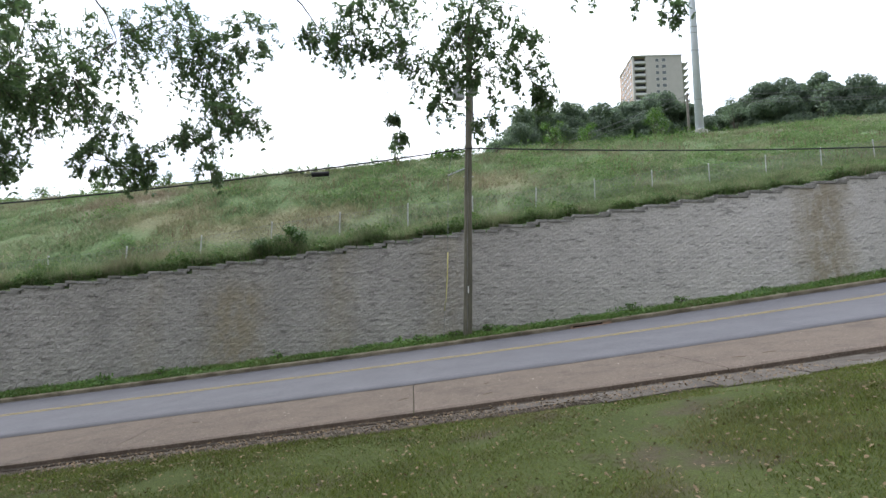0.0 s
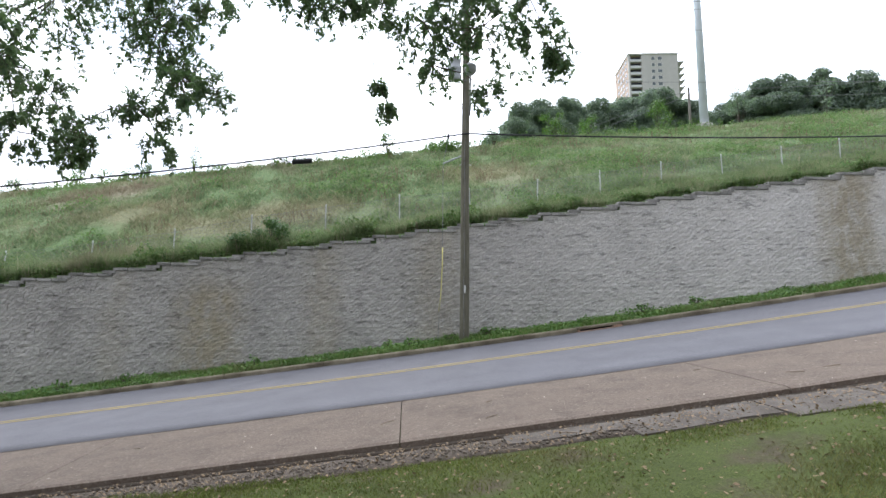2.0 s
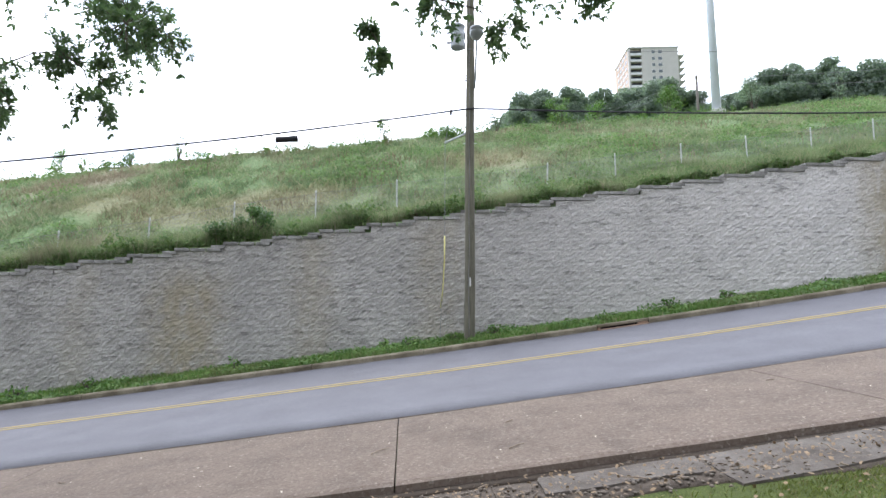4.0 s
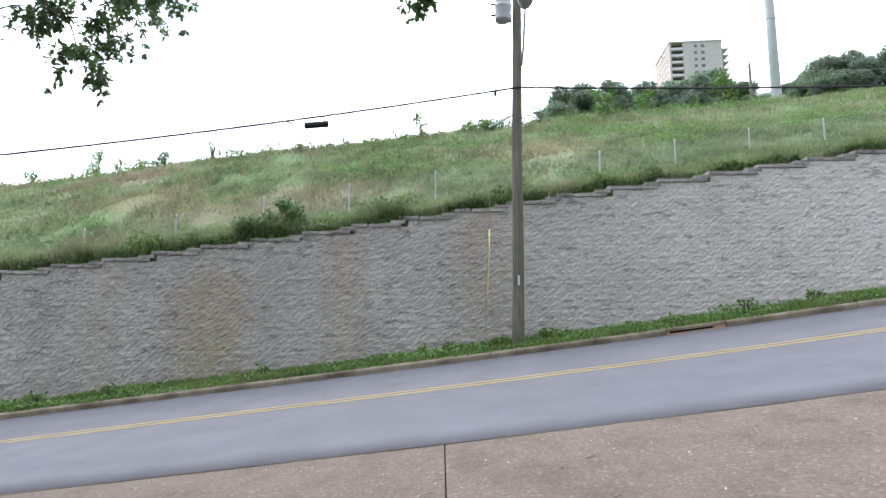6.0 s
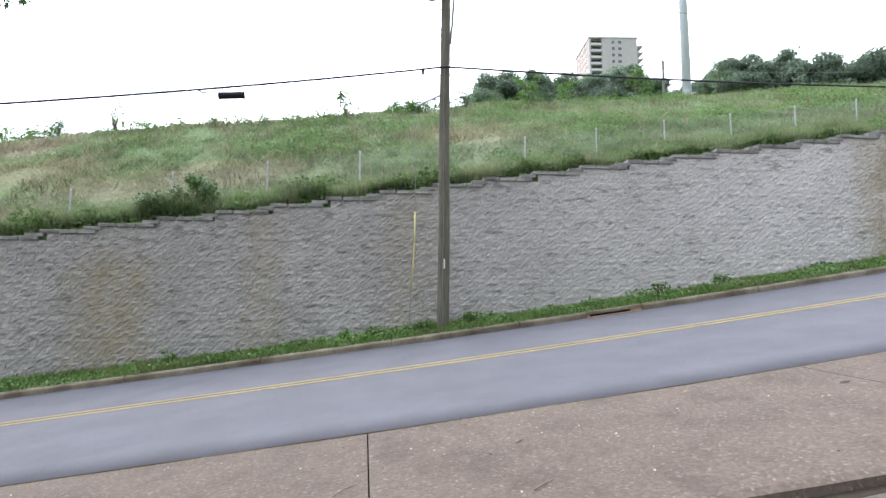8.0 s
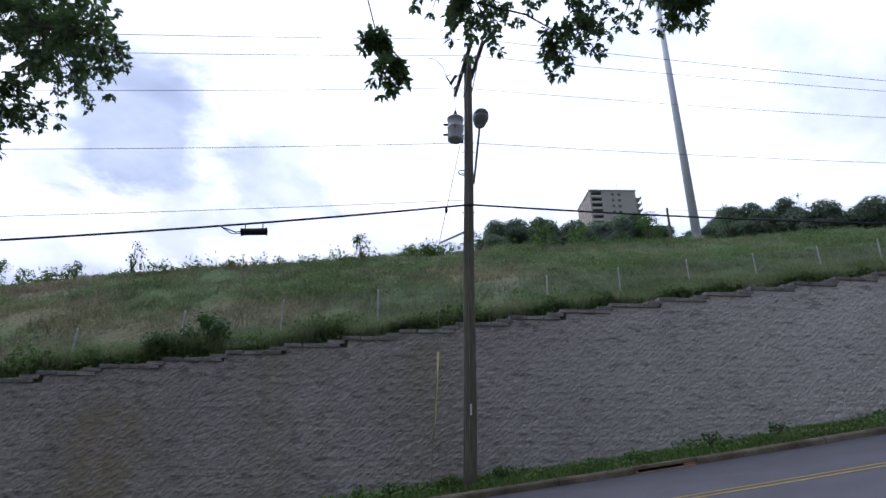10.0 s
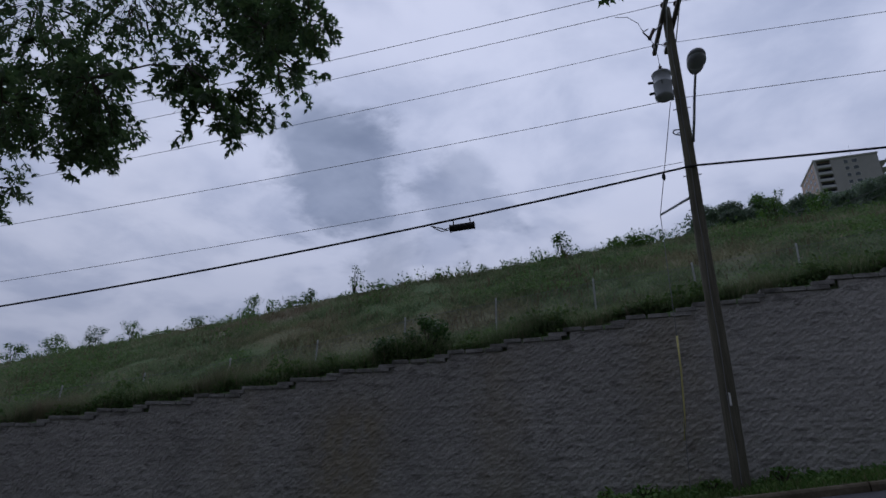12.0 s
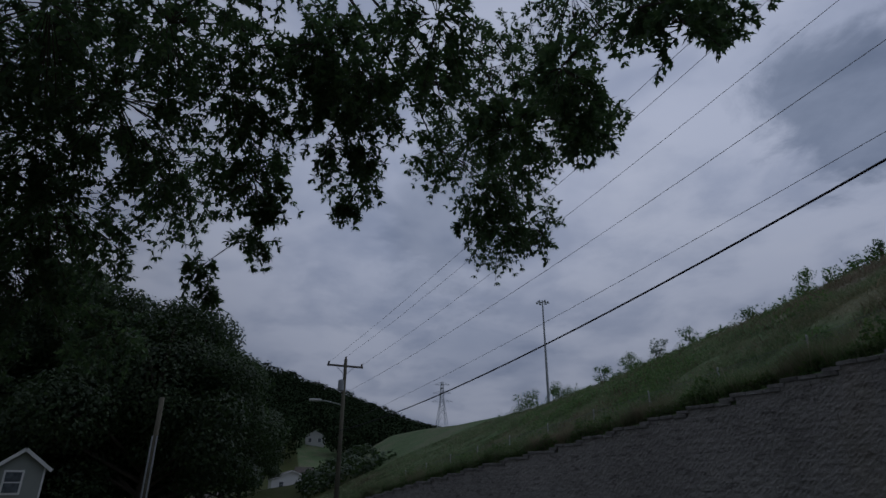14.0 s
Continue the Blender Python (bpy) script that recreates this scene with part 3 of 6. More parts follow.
road = strip("road", -74, 58, 0.5, 10.42, 17.22, 12, 0.0, M_ASPHALT, 0.12, 0.025)
tagged(road, "smooth grey asphalt street climbing beside the wall", "road", kind="structure")
for v_line in (13.79, 14.02):
    ln = strip("road_marking", -74, 58, 0.5, v_line, v_line + 0.085, 2, 0.005, M_YELLOW, 0.003)
    tagged(ln, "worn yellow centre line painted on the asphalt", "road marking", "double centre line", "structure")

# concrete lane of long slabs between the asphalt and the lawn
lane = empty("concrete_lane")
tagged(lane, "brown exposed-aggregate concrete lane with open joints", "pavement", kind="structure")
for k in range(-8, 8):
    a, b = -1.30 + 5.08 * k, -1.30 + 5.08 * (k + 1)
    n = 12
    bm = bmesh.new()
    rows_v = (7.53, 7.60, 8.3, 9.1, 9.9, 10.395)
    grid = []
    for i in range(n + 1):
        u = a + 0.007 + (b - a - 0.014) * i / n
        col = []
        for j, v in enumerate(rows_v):
            x = u - 0.12 * (v - 9.0)
            vv = v + (0.035 * noise.noise((x * 1.1, 2.0, k)) + 0.02 * noise.noise((x * 4, 7.0, k)) if j < 2 else 0)
            z = float(street_z(v) + grade(x)) + 0.004 + 0.006 * noise.noise((x * 0.7, v, 3)) - (0.02 if j == 0 else 0)
            col.append(bm.verts.new((x, vv + float(bend(x)), z)))
        grid.append(col)
    for i in range(n):
        for j in range(len(rows_v) - 1):
            bm.faces.new((grid[i][j], grid[i + 1][j], grid[i + 1][j + 1], grid[i][j + 1]))
    ring = [c[0] for c in grid] + grid[-1][1:] + [c[-1] for c in grid[-2::-1]] + grid[0][-2:0:-1]
    low = [bm.verts.new(v.co - Vector((0, 0, 0.14))) for v in ring]
    for i in range(len(ring)):
        j = (i + 1) % len(ring)
        bm.faces.new((ring[j], ring[i], low[i], low[j]))
    part("slab", bm, M_SLAB, lane)

gravel = strip("gravel_edge", -40, 20, 0.4, 6.62, 7.58, 4, -0.100, M_GRAVEL, 0.05, 0.16)
tagged(gravel, "brown gravelly dirt beside the concrete lane", "dirt", kind="structure")
crack = strip("asphalt_seam", -60, 50, 0.12, 10.385, 10.425, 2, 0.0075, M_DIRT, 0.004, 0.012)
tagged(crack, "dark ragged seam between asphalt and concrete", "road seam", kind="structure")
gutter = strip("dirt_gutter", -40, 30, 0.3, 7.38, 7.60, 3, -0.08, M_DIRT, 0.06, 0.05)
tagged(gutter, "dark damp dirt packed along the edge of the concrete", "dirt", kind="structure")

# broken footpath slabs
path_root = empty("footpath")
tagged(path_root, "cracked and sunken old concrete footpath slabs", "footpath", kind="structure")
rng = random.Random(5)
xp = 0.2
while xp < 16:
    w = rng.uniform(1.1, 1.7)
    bm = bmesh.new()
    near = 6.42 + rng.uniform(-0.18, 0.18) + max(0, 2.0 - xp) * 0.22
    ring = []
    pts = []
    for (u0, v0, u1, v1) in ((xp, near, xp + w, near + rng.uniform(-0.1, 0.1)), (xp + w, near, xp + w, 7.4), (xp + w, 7.4, xp, 7.4), (xp, 7.4, xp, near)):
        for s in range(4):
            f = s / 4
            pts.append((u0 + (u1 - u0) * f + rng.uniform(-0.015, 0.015), v0 + (v1 - v0) * f + rng.uniform(-0.02, 0.02)))
    tilt, tx = rng.uniform(-0.015, 0.02), rng.uniform(-0.012, 0.012)
    for (u, v) in pts:
        z = 0.256 + tilt * (v - 6.8) + tx * (u - xp - w / 2) + float(grade(u))
        ring.append(bm.verts.new((u + 0.012 * (1 if u < xp + w / 2 else -1), v + float(bend(u)), z)))
    top = bm.faces.new(ring)
    low = [bm.verts.new(v.co - Vector((0, 0, 0.12))) for v in ring]
    for i in range(len(ring)):
        j = (i + 1) % len(ring)
        bm.faces.new((ring[j], ring[i], low[i], low[j]))
    part("slab", bm, M_WALK, path_root)
    xp += w + 0.02

# kerb of cast lengths, with a storm drain let into it
kerb = empty("kerb")
tagged(kerb, "weathered concrete kerb in cast lengths below the wall", "kerb", kind="structure")
DRAIN = (2.95, 4.35)


def kerb_piece(a, b, name="kerb_stone", mat=M_KERB, rise=0.0, parent=kerb):
    bm = bmesh.new()
    prof = [(17.20, 0.95), (17.205, 1.16), (17.225, 1.195), (17.25, 1.21), (17.36, 1.215), (17.37, 0.95)]
    rings = []
    n = max(1, int((b - a) / 0.6))
    for i in range(n + 1):
        x = a + (b - a) * i / n
        w = 0.012 * noise.noise((x * 1.7, 3, 3))
        rings.append([bm.verts.new((x, v + w + float(bend(x)), z + float(grade(x)) + (rise if z > 1 else 0) + 0.006 * noise.noise((x * 2.5, z, 1)))) for v, z in prof])
    for r0, r1 in zip(rings, rings[1:]):
        for j in range(len(prof) - 1):
            bm.faces.new((r0[j], r1[j], r1[j + 1], r0[j + 1]))
    bm.faces.new(rings[0])
    bm.faces.new(rings[-1][::-1])
    return part(name, bm, mat, parent)


xk = -50.0
while xk < 40:
    b = xk + 3.02
    if b > DRAIN[0] and xk < DRAIN[1]:
        if DRAIN[0] - xk > 0.2:
            kerb_piece(xk, DRAIN[0] - 0.01)
        xk = DRAIN[1] + 0.01
        continue
    kerb_piece(xk, b - 0.02)
    xk = b
drain = empty("storm_drain", (3.65, 17.3 + float(bend(3.65)), 1.0 + float(grade(3.65))))
tagged(drain, "rust-stained kerb inlet with a dark slot under its hood", "storm drain", kind="structure")


def at_street(x, v, z):
    return Vector((x, v + float(bend(x)), z + float(grade(x)))) - drain.location


# the slot is a solid near-black block standing in for the opening's shade
for nm, mat, a, b, v0, v1, z0, z1 in (("hood", M_KERB, 2.95, 4.35, 17.22, 17.75, 1.135, 1.215), ("slot", M_DARK, 3.05, 4.05, 17.27, 17.70, 0.90, 1.132),
                                      ("throat", M_RUST, 2.96, 4.34, 17.12, 17.262, 0.90, 1.085), ("cheek", M_RUST, 4.055, 4.34, 17.215, 17.5, 0.95, 1.132), ("cheek", M_RUST, 2.96, 3.045, 17.215, 17.5, 0.95, 1.132)):
    bm = bmesh.new()
    cs = [bm.verts.new(at_street(x, v, z)) for x in (a, b) for v in (v0, v1) for z in (z0, z1)]
    for q in ((0, 1, 3, 2), (4, 6, 7, 5), (0, 4, 5, 1), (2, 3, 7, 6), (1, 5, 7, 3), (0, 2, 6, 4)):
        bm.faces.new([cs[i] for i in q])
    bmesh.ops.bevel(bm, geom=bm.edges[:], offset=0.012, segments=1, affect="EDGES")
    part(nm, bm, mat, drain)

# ---- retaining wall ----
wall = empty("wall_retaining")
tagged(wall, "tall grey split-face block retaining wall stepping uphill", "retaining wall", kind="structure")
STEP, BW, PHASE = 0.2, 0.45, 4.41
BATTER = 0.028


def level(x):
    return PHASE + STEP * math.floor((float(wall_top(x)) - PHASE) / STEP + 1e-6)


def block_shape(seed):
    """Split face, seen from the street: 8 by 5 points of broken stone and the sides behind."""
    r = random.Random(seed)
    nx_, nz_ = 8, 5
    v, f = [], []
    for i in range(nx_):
        for j in range(nz_):
            edge = i in (0, nx_ - 1) or j in (0, nz_ - 1)
            x = (i / (nx_ - 1) - 0.5) * (BW - 0.0005)
            z = j / (nz_ - 1) * (STEP - 0.0005)
            y = -0.004 + r.uniform(-0.010, 0.008) if edge else -0.009 + r.uniform(-0.017, 0.013)
            v.append((x, y, z))
    for i in range(nx_ - 1):
        for j in range(nz_ - 1):
            a = i * nz_ + j
            f.append((a, a + nz_, a + nz_ + 1, a + 1))
    rim = [i * nz_ for i in range(nx_)] + [(nx_ - 1) * nz_ + j for j in range(1, nz_)] + [i * nz_ + nz_ - 1 for i in range(nx_ - 2, -1, -1)] + [j for j in range(nz_ - 2, 0, -1)]
    base = len(v)
    for q in rim:
        v.append((v[q][0], 0.26, v[q][2]))
    for k in range(len(rim)):
        k2 = (k + 1) % len(rim)
        f.append((rim[k2], rim[k], base + k, base + k2))
    return np.array(v), f


SHAPES = [block_shape(100 + s) for s in range(10)]
block_meshes = []
for sv_, sf_ in SHAPES:
    me = bpy.data.meshes.new("block")
    me.from_pydata([tuple(q) for q in sv_], [], sf_)
    me.materials.append(M_BLOCK)
    block_meshes.append(me)

rng = random.Random(11)
all_v, all_f, off = [], [], 0
near_blocks = []
for course in range(-60, 50):
    z0 = PHASE - 0.10 - STEP + course * STEP
    x = -56.0 + (0.5 * BW if course % 2 else 0)
    while x < 44:
        lo = WALL_BASE + float(grade(x)) - 0.35
        hi = level(x) - 0.10
        if z0 > lo and z0 + STEP <= hi + 0.02:
            yaw = math.atan2(float(bend(x + 0.3) - bend(x - 0.3)), 0.6)
            y = WALL_Y + float(bend(x)) + BATTER * (z0 - WALL_BASE - float(grade(x))) + rng.uniform(-0.005, 0.005)
            s = rng.randrange(10)
            if -3.25 < x < 3.2:
                near_blocks.append((s, x, y, z0, yaw))
            else:
                sv_, sf_ = SHAPES[s]
                c_, s_ = math.cos(yaw), math.sin(yaw)
                q = np.stack([x + c_ * sv_[:, 0] - s_ * sv_[:, 1], y + s_ * sv_[:, 0] + c_ * sv_[:, 1], z0 + sv_[:, 2]], -1)
                all_v.append(q)
                all_f.append(np.array(sf_) + off)
                off += len(q)
        x += BW
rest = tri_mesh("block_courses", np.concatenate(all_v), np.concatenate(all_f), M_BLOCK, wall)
rest.data.shade_flat()
tagged(rest, kind="stuff")

# cap stones, one run a step, with a short half-high piece at each rise
cap_meshes = []
for s in range(5):
    r = random.Random(40 + s)
    bm = bmesh.new()
    box(bm, (0.44, 0.36, 0.095), bevel=0.012)
    for v in bm.verts:
        v.co += Vector((r.uniform(-0.006, 0.006), r.uniform(-0.012, 0.012), r.uniform(-0.006, 0.006)))
    me = bpy.data.meshes.new("cap_stone")
    bm.to_mesh(me)
    bm.free()
    me.materials.append(M_CAP)
    cap_meshes.append(me)
rises = []
x = -55.0
prev = level(x)
while x < 43.5:
    lv = level(x)
    if lv > prev + 0.05:
        rises.append((x, lv))
        prev = lv
    x += 0.05


def cap(x, top, back=0.0):
    ob = new("cap_stone", cap_meshes[rng.randrange(5)])
    yaw = math.atan2(float(bend(x + 0.3) - bend(x - 0.3)), 0.6)
    h = top - WALL_BASE - float(grade(x))
    ob.matrix_world = Matrix.Translation((x, WALL_Y + float(bend(x)) + BATTER * h + 0.12 + back, top - 0.048)) @ Matrix.Rotation(yaw + rng.uniform(-0.02, 0.02), 4, "Z") @ Matrix.Rotation(rng.uniform(-0.01, 0.01), 4, "Y")
    ob.parent = wall


for (xa, lv), (xb, _) in zip(rises, rises[1:]):
    n = max(1, round((xb - xa) / 0.45))
    for i in range(n):
        cap(xa + (i + 0.5) * (xb - xa) / n, lv)
    cap(xa - 0.12, lv - 0.10, 0.01)

# ---- utility poles, wires ----


def wire(name, pts, r, mat, label, cat="wire", seg=5, parent=None):
    bm = bmesh.new()
    tube(bm, pts, r, seg)
    ob = part(name, bm, mat, parent)
    if not parent:
        tagged(ob, label, cat)
    return ob


def sag(a, b, drop, n=24):
    a, b = Vector(a), Vector(b)
    return [a.lerp(b, i / n) - Vector((0, 0, drop * 4 * (i / n) * (1 - i / n))) for i in range(n + 1)]


def insulator(bm, at, s=1.0):
    lathe(bm, [(0.012 * s, 0), (0.035 * s, 0.03 * s), (0.06 * s, 0.05 * s), (0.04 * s, 0.08 * s), (0.055 * s, 0.1 * s), (0.03 * s, 0.15 * s), (0.012 * s, 0.16 * s)], at, 12)


PX, PY = -0.467, 18.01
PB = 1.30 + float(grade(PX))
PT = 12.62
pole = empty("utility_pole", (PX, PY, PB))
tagged(pole, "tall weathered grey-brown timber utility pole beside the kerb", "utility pole")


def on_pole(z, ang=0.0):
    """Radius of the shaft at a height in the world."""
    return 0.155 - 0.045 * (z - PB) / (PT - PB)


def rel(p):
    return Vector(p) - Vector((PX, PY, PB))


SWING = Matrix.Rotation(radians(9), 4, "Z")
bm = bmesh.new()
zs = np.linspace(-0.4, PT - PB, 30)
tube(bm, [(0.02 * noise.noise((0, 1, z * 0.3)), 0.02 * noise.noise((5, 1, z * 0.3)), z) for z in zs], [on_pole(z + PB) for z in zs], 16)
part("shaft", bm, M_POLE, pole, smooth=True)
ARM_Z = 12.25
for side in (-1, 1):
    bm = bmesh.new()
    box(bm, (0.095, 2.45, 0.12), (side * 0.155, 0.0, ARM_Z - PB), bevel=0.01)
    bmesh.ops.rotate(bm, cent=(0, 0, 0), matrix=SWING.to_3x3(), verts=bm.verts[:])
    part("crossarm", bm, M_ARM, pole)
for sx in (-1, 1):
    for sy in (-1, 1):
        bm = bmesh.new()
        rod(bm, (sx * 0.16, sy * 0.75, ARM_Z - PB - 0.05), (sx * 0.10, sy * 0.06, ARM_Z - PB - 0.75), 0.014, seg=6)
        bmesh.ops.rotate(bm, cent=(0, 0, 0), matrix=SWING.to_3x3(), verts=bm.verts[:])
        part("brace", bm, M_STEEL, pole)
PINS = [(-0.155, -1.15), (0.155, -1.15), (-0.155, -0.35), (0.155, -0.35), (-0.155, 1.12), (0.155, 1.12)]
for px_, py_ in PINS:
    bm = bmesh.new()
    rod(bm, (px_, py_, ARM_Z - PB + 0.05), (px_, py_, ARM_Z - PB + 0.14), 0.012, seg=6)
    insulator(bm, (px_, py_, ARM_Z - PB + 0.12))
    bmesh.ops.rotate(bm, cent=(0, 0, 0), matrix=SWING.to_3x3(), verts=bm.verts[:])
    part("insulator", bm, M_PORC, pole)
# transformer
TX, TY, TZ = -0.37, -0.42, 10.0 - PB
transformer = empty("transformer", (PX, PY, PB))
tagged(transformer, "grey enamelled can transformer bracketed to the pole", "transformer")
bm = bmesh.new()
lathe(bm, [(0.14, -0.36), (0.195, -0.34), (0.205, -0.30), (0.205, 0.02), (0.212, 0.03), (0.212, 0.05), (0.205, 0.06), (0.205, 0.28), (0.222, 0.29), (0.222, 0.33), (0.19, 0.36), (0.10, 0.40), (0.03, 0.415)], (TX, TY, TZ), 24)
part("tank", bm, M_CAN, transformer, smooth=True)
bm = bmesh.new()
lathe(bm, [(0.035, 0), (0.06, 0.03), (0.035, 0.06), (0.055, 0.09), (0.032, 0.12), (0.045, 0.15), (0.02, 0.18), (0.012, 0.24)], (TX, TY, TZ + 0.40), 12)
part("bushing", bm, M_PORC, transformer)
for zz in (-0.17, 0.14):
    bm = bmesh.new()
    box(bm, (0.10, 0.05, 0.05), (TX - 0.24, TY, TZ + zz), bevel=0.006)
    lathe(bm, [(0.02, -0.03), (0.035, 0.0), (0.02, 0.03)], (TX - 0.29, TY, TZ + zz), 8)
    part("secondary_bushing", bm, M_IRON, transformer)
    bm = bmesh.new()
    box(bm, (0.06, 0.34, 0.07), (TX + 0.2, TY + 0.2, TZ + zz), bevel=0.006)
    part("bracket", bm, M_IRON, transformer)
bm = bmesh.new()
box(bm, (0.012, 0.05, 0.09), (TX - 0.02, TY - 0.21, TZ - 0.02), bevel=0.002)
part("nameplate", bm, M_IRON, transformer)
# cutout and its leads
cutout = empty("fuse_cutout", (PX, PY, PB))
tagged(cutout, "brown porcelain fuse cutout hung from the crossarm", "fuse cutout")
bm = bmesh.new()
rod(bm, (-0.50, -0.20, ARM_Z - PB - 0.62), (-0.36, -0.12, ARM_Z - PB - 0.28), 0.045, seg=10)
part("porcelain", bm, M_PORC, cutout)
bm = bmesh.new()
rod(bm, (-0.62, -0.24, ARM_Z - PB - 0.42), (-0.46, -0.2, ARM_Z - PB - 0.66), 0.02, seg=8)
rod(bm, (-0.64, -0.24, ARM_Z - PB - 0.40), (-0.5, -0.2, ARM_Z - PB - 0.30), 0.014, seg=6)
part("fuse_tube", bm, M_IRON, cutout)
bm = bmesh.new()
rod(bm, (-0.38, -0.12, ARM_Z - PB - 0.36), (-0.16, -0.05, ARM_Z - PB - 0.10), 0.02, seg=6)
part("bracket", bm, M_STEEL, cutout)
bm = bmesh.new()
tube(bm, [(-1.25, -0.3, ARM_Z - PB + 0.22), (-0.95, -0.28, ARM_Z - PB + 0.15), (-0.72, -0.26, ARM_Z - PB - 0.1), (-0.62, -0.24, ARM_Z - PB - 0.40)], 0.008, 5)
part("lead", bm, M_WIRE, cutout)
bm = bmesh.new()
tube(bm, [(-0.48, -0.22, ARM_Z - PB - 0.66), (-0.40, -0.32, ARM_Z - PB - 1.0), (TX, TY, TZ + 0.62)], 0.008, 5)
part("lead", bm, M_WIRE, cutout)
# street lamp on the pole
lamp = empty("street_lamp", (PX, PY, PB))
tagged(lamp, "grey cobra-head street lamp on a curved pole bracket", "street lamp")
bm = bmesh.new()
tube(bm, [(0.13, -0.02, 8.6 - PB), (0.16, -0.5, 8.86 - PB), (0.17, -1.1, 9.07 - PB), (0.175, -1.75, 9.18 - PB)], [0.03, 0.03, 0.028, 0.026], 8)
part("bracket_arm", bm, M_STEEL, lamp, smooth=True)
bm = bmesh.new()
bmesh.ops.create_uvsphere(bm, u_segments=20, v_segments=12, radius=1)
for v in bm.verts:
    s_ = 0.75 + 0.25 * max(0, -v.co.y)
    v.co = Vector((0.175 + v.co.x * 0.23 * s_, -2.1 + v.co.y * 0.40, 9.22 - PB + max(v.co.z, -0.35) * 0.11))
part("housing", bm, M_CAN, lamp, smooth=True)
bm = bmesh.new()
bmesh.ops.create_uvsphere(bm, u_segments=20, v_segments=10, radius=1)
for v in bm.verts:
    v.co = Vector((0.175 + v.co.x * 0.185, -2.18 + v.co.y * 0.26, 9.175 - PB + min(v.co.z, 0.2) * 0.12))
part("lens", bm, M_LENS, lamp, smooth=True)
# guy wire with strut and yellow guard
guy = empty("guy_wire", (PX, PY, PB))
tagged(guy, "sidewalk guy wire with strut and yellow guard", "guy wire")
tip = rel((-1.18, 18.45, 7.08))
foot = rel((-1.34, 18.6, 1.12))
bm = bmesh.new()
rod(bm, (-0.08, 0.02, 7.22 - PB), tip, 0.03, 0.026, 8)
part("strut", bm, M_STEEL, guy, smooth=True)
bm = bmesh.new()
tube(bm, [rel((-0.62, 18.0, 9.80)), tip], 0.009, 5)
tube(bm, [tip, rel((-1.19, 18.5, 4.4)), foot], 0.009, 5)
part("strand", bm, M_WIRE, guy)
bm = bmesh.new()
lathe(bm, [(0.01, -0.1), (0.035, -0.06), (0.045, 0), (0.035, 0.06), (0.01, 0.1)], tip.lerp(rel((-0.62, 18.0, 9.80)), 0.33), 8)
part("strain_insulator", bm, M_IRON, guy)
bm = bmesh.new()
tube(bm, [rel((-1.19, 18.50, 4.24)), rel((-1.205, 18.53, 3.5)), rel((-1.25, 18.56, 2.7)), rel((-1.31, 18.6, 2.12))], 0.021, 8)
part("guard", bm, M_GUARD, guy, smooth=True)
for fitted in (pole, transformer, cutout, lamp):
    fitted.rotation_euler = (0, 0.008, 0)
# hardware on the shaft
bm = bmesh.new()
box(bm, (0.035, 0.012, 0.24), (0.015, -on_pole(2.82) - 0.004, 2.82 - PB), bevel=0.003)
part("marker_strip", bm, M_WHITE, pole)
bm = bmesh.new()
tube(bm, [(-0.12, -0.03, 8.98 - PB), (-0.24, -0.08, 8.96 - PB), (-0.27, -0.08, 8.9 - PB), (-0.24, -0.08, 8.84 - PB), (-0.12, -0.03, 8.83 - PB)], 0.016, 6)
part("hook", bm, M_IRON, pole)
for zz in (7.75, 9.55, 8.9, 6.9):
    bm = bmesh.new()
    rod(bm, (-0.19, -0.02, zz - PB), (0.19, -0.02, zz - PB), 0.013, seg=6)
    part("bolt", bm, M_STEEL, pole)
bm = bmesh.new()
tube(bm, [(-0.02 + 0.01 * math.sin(z * 3), -on_pole(z + PB) - 0.006, z) for z in np.linspace(0.1, PT - PB - 1.2, 20)], 0.006, 5)
part("ground_wire", bm, M_WIRE, pole)

P2 = Vector((-41.0, 10.75, 0))
P2_top = 8.35
P2_base = gz(P2.x, P2.y)
pole2 = empty("utility_pole", (P2.x, P2.y, P2_base))
tagged(pole2, "distant timber utility pole with a single crossarm", "utility pole")
line_dir = Vector((PX, PY, 0)) - P2
line_dir.z = 0
line_dir.normalize()
cross_dir = Vector((-line_dir.y, line_dir.x, 0))
H2 = P2_top - P2_base
bm = bmesh.new()
rod(bm, (0, 0, -0.4), (0, 0, H2), 0.17, 0.11, 12)
part("shaft", bm, M_POLE, pole2, smooth=True)
bm = bmesh.new()
rot = Matrix.Rotation(math.atan2(cross_dir.y, cross_dir.x), 4, "Z")
box(bm, (2.5, 0.10, 0.13), (0, 0, H2 - 0.45), rot=rot, bevel=0.01)
part("crossarm", bm, M_ARM, pole2)
for s in (-1, 1):
    bm = bmesh.new()
    rod(bm, cross_dir * (0.65 * s) + Vector((0, 0, H2 - 0.48)), (0, 0, H2 - 1.05), 0.02, seg=6)
    part("brace", bm, M_STEEL, pole2)
for s in (-1.15, 0.0, 1.15):
    bm = bmesh.new()
    insulator(bm, tuple(cross_dir * s + Vector((0, 0, H2 - 0.40 if s else H2))), 1.3)
    part("insulator", bm, M_PORC, pole2)
bm = bmesh.new()
lathe(bm, [(0.1, -0.35), (0.2, -0.3), (0.2, 0.3), (0.12, 0.38)], (0.12, -0.22, H2 - 1.75), 14)
part("transformer_can", bm, M_CAN, pole2)
bm = bmesh.new()
tube(bm, [(0, 0, H2 - 3.0), (-0.6, -1.0, H2 - 2.7), (-0.75, -1.5, H2 - 2.65)], 0.03, 6)
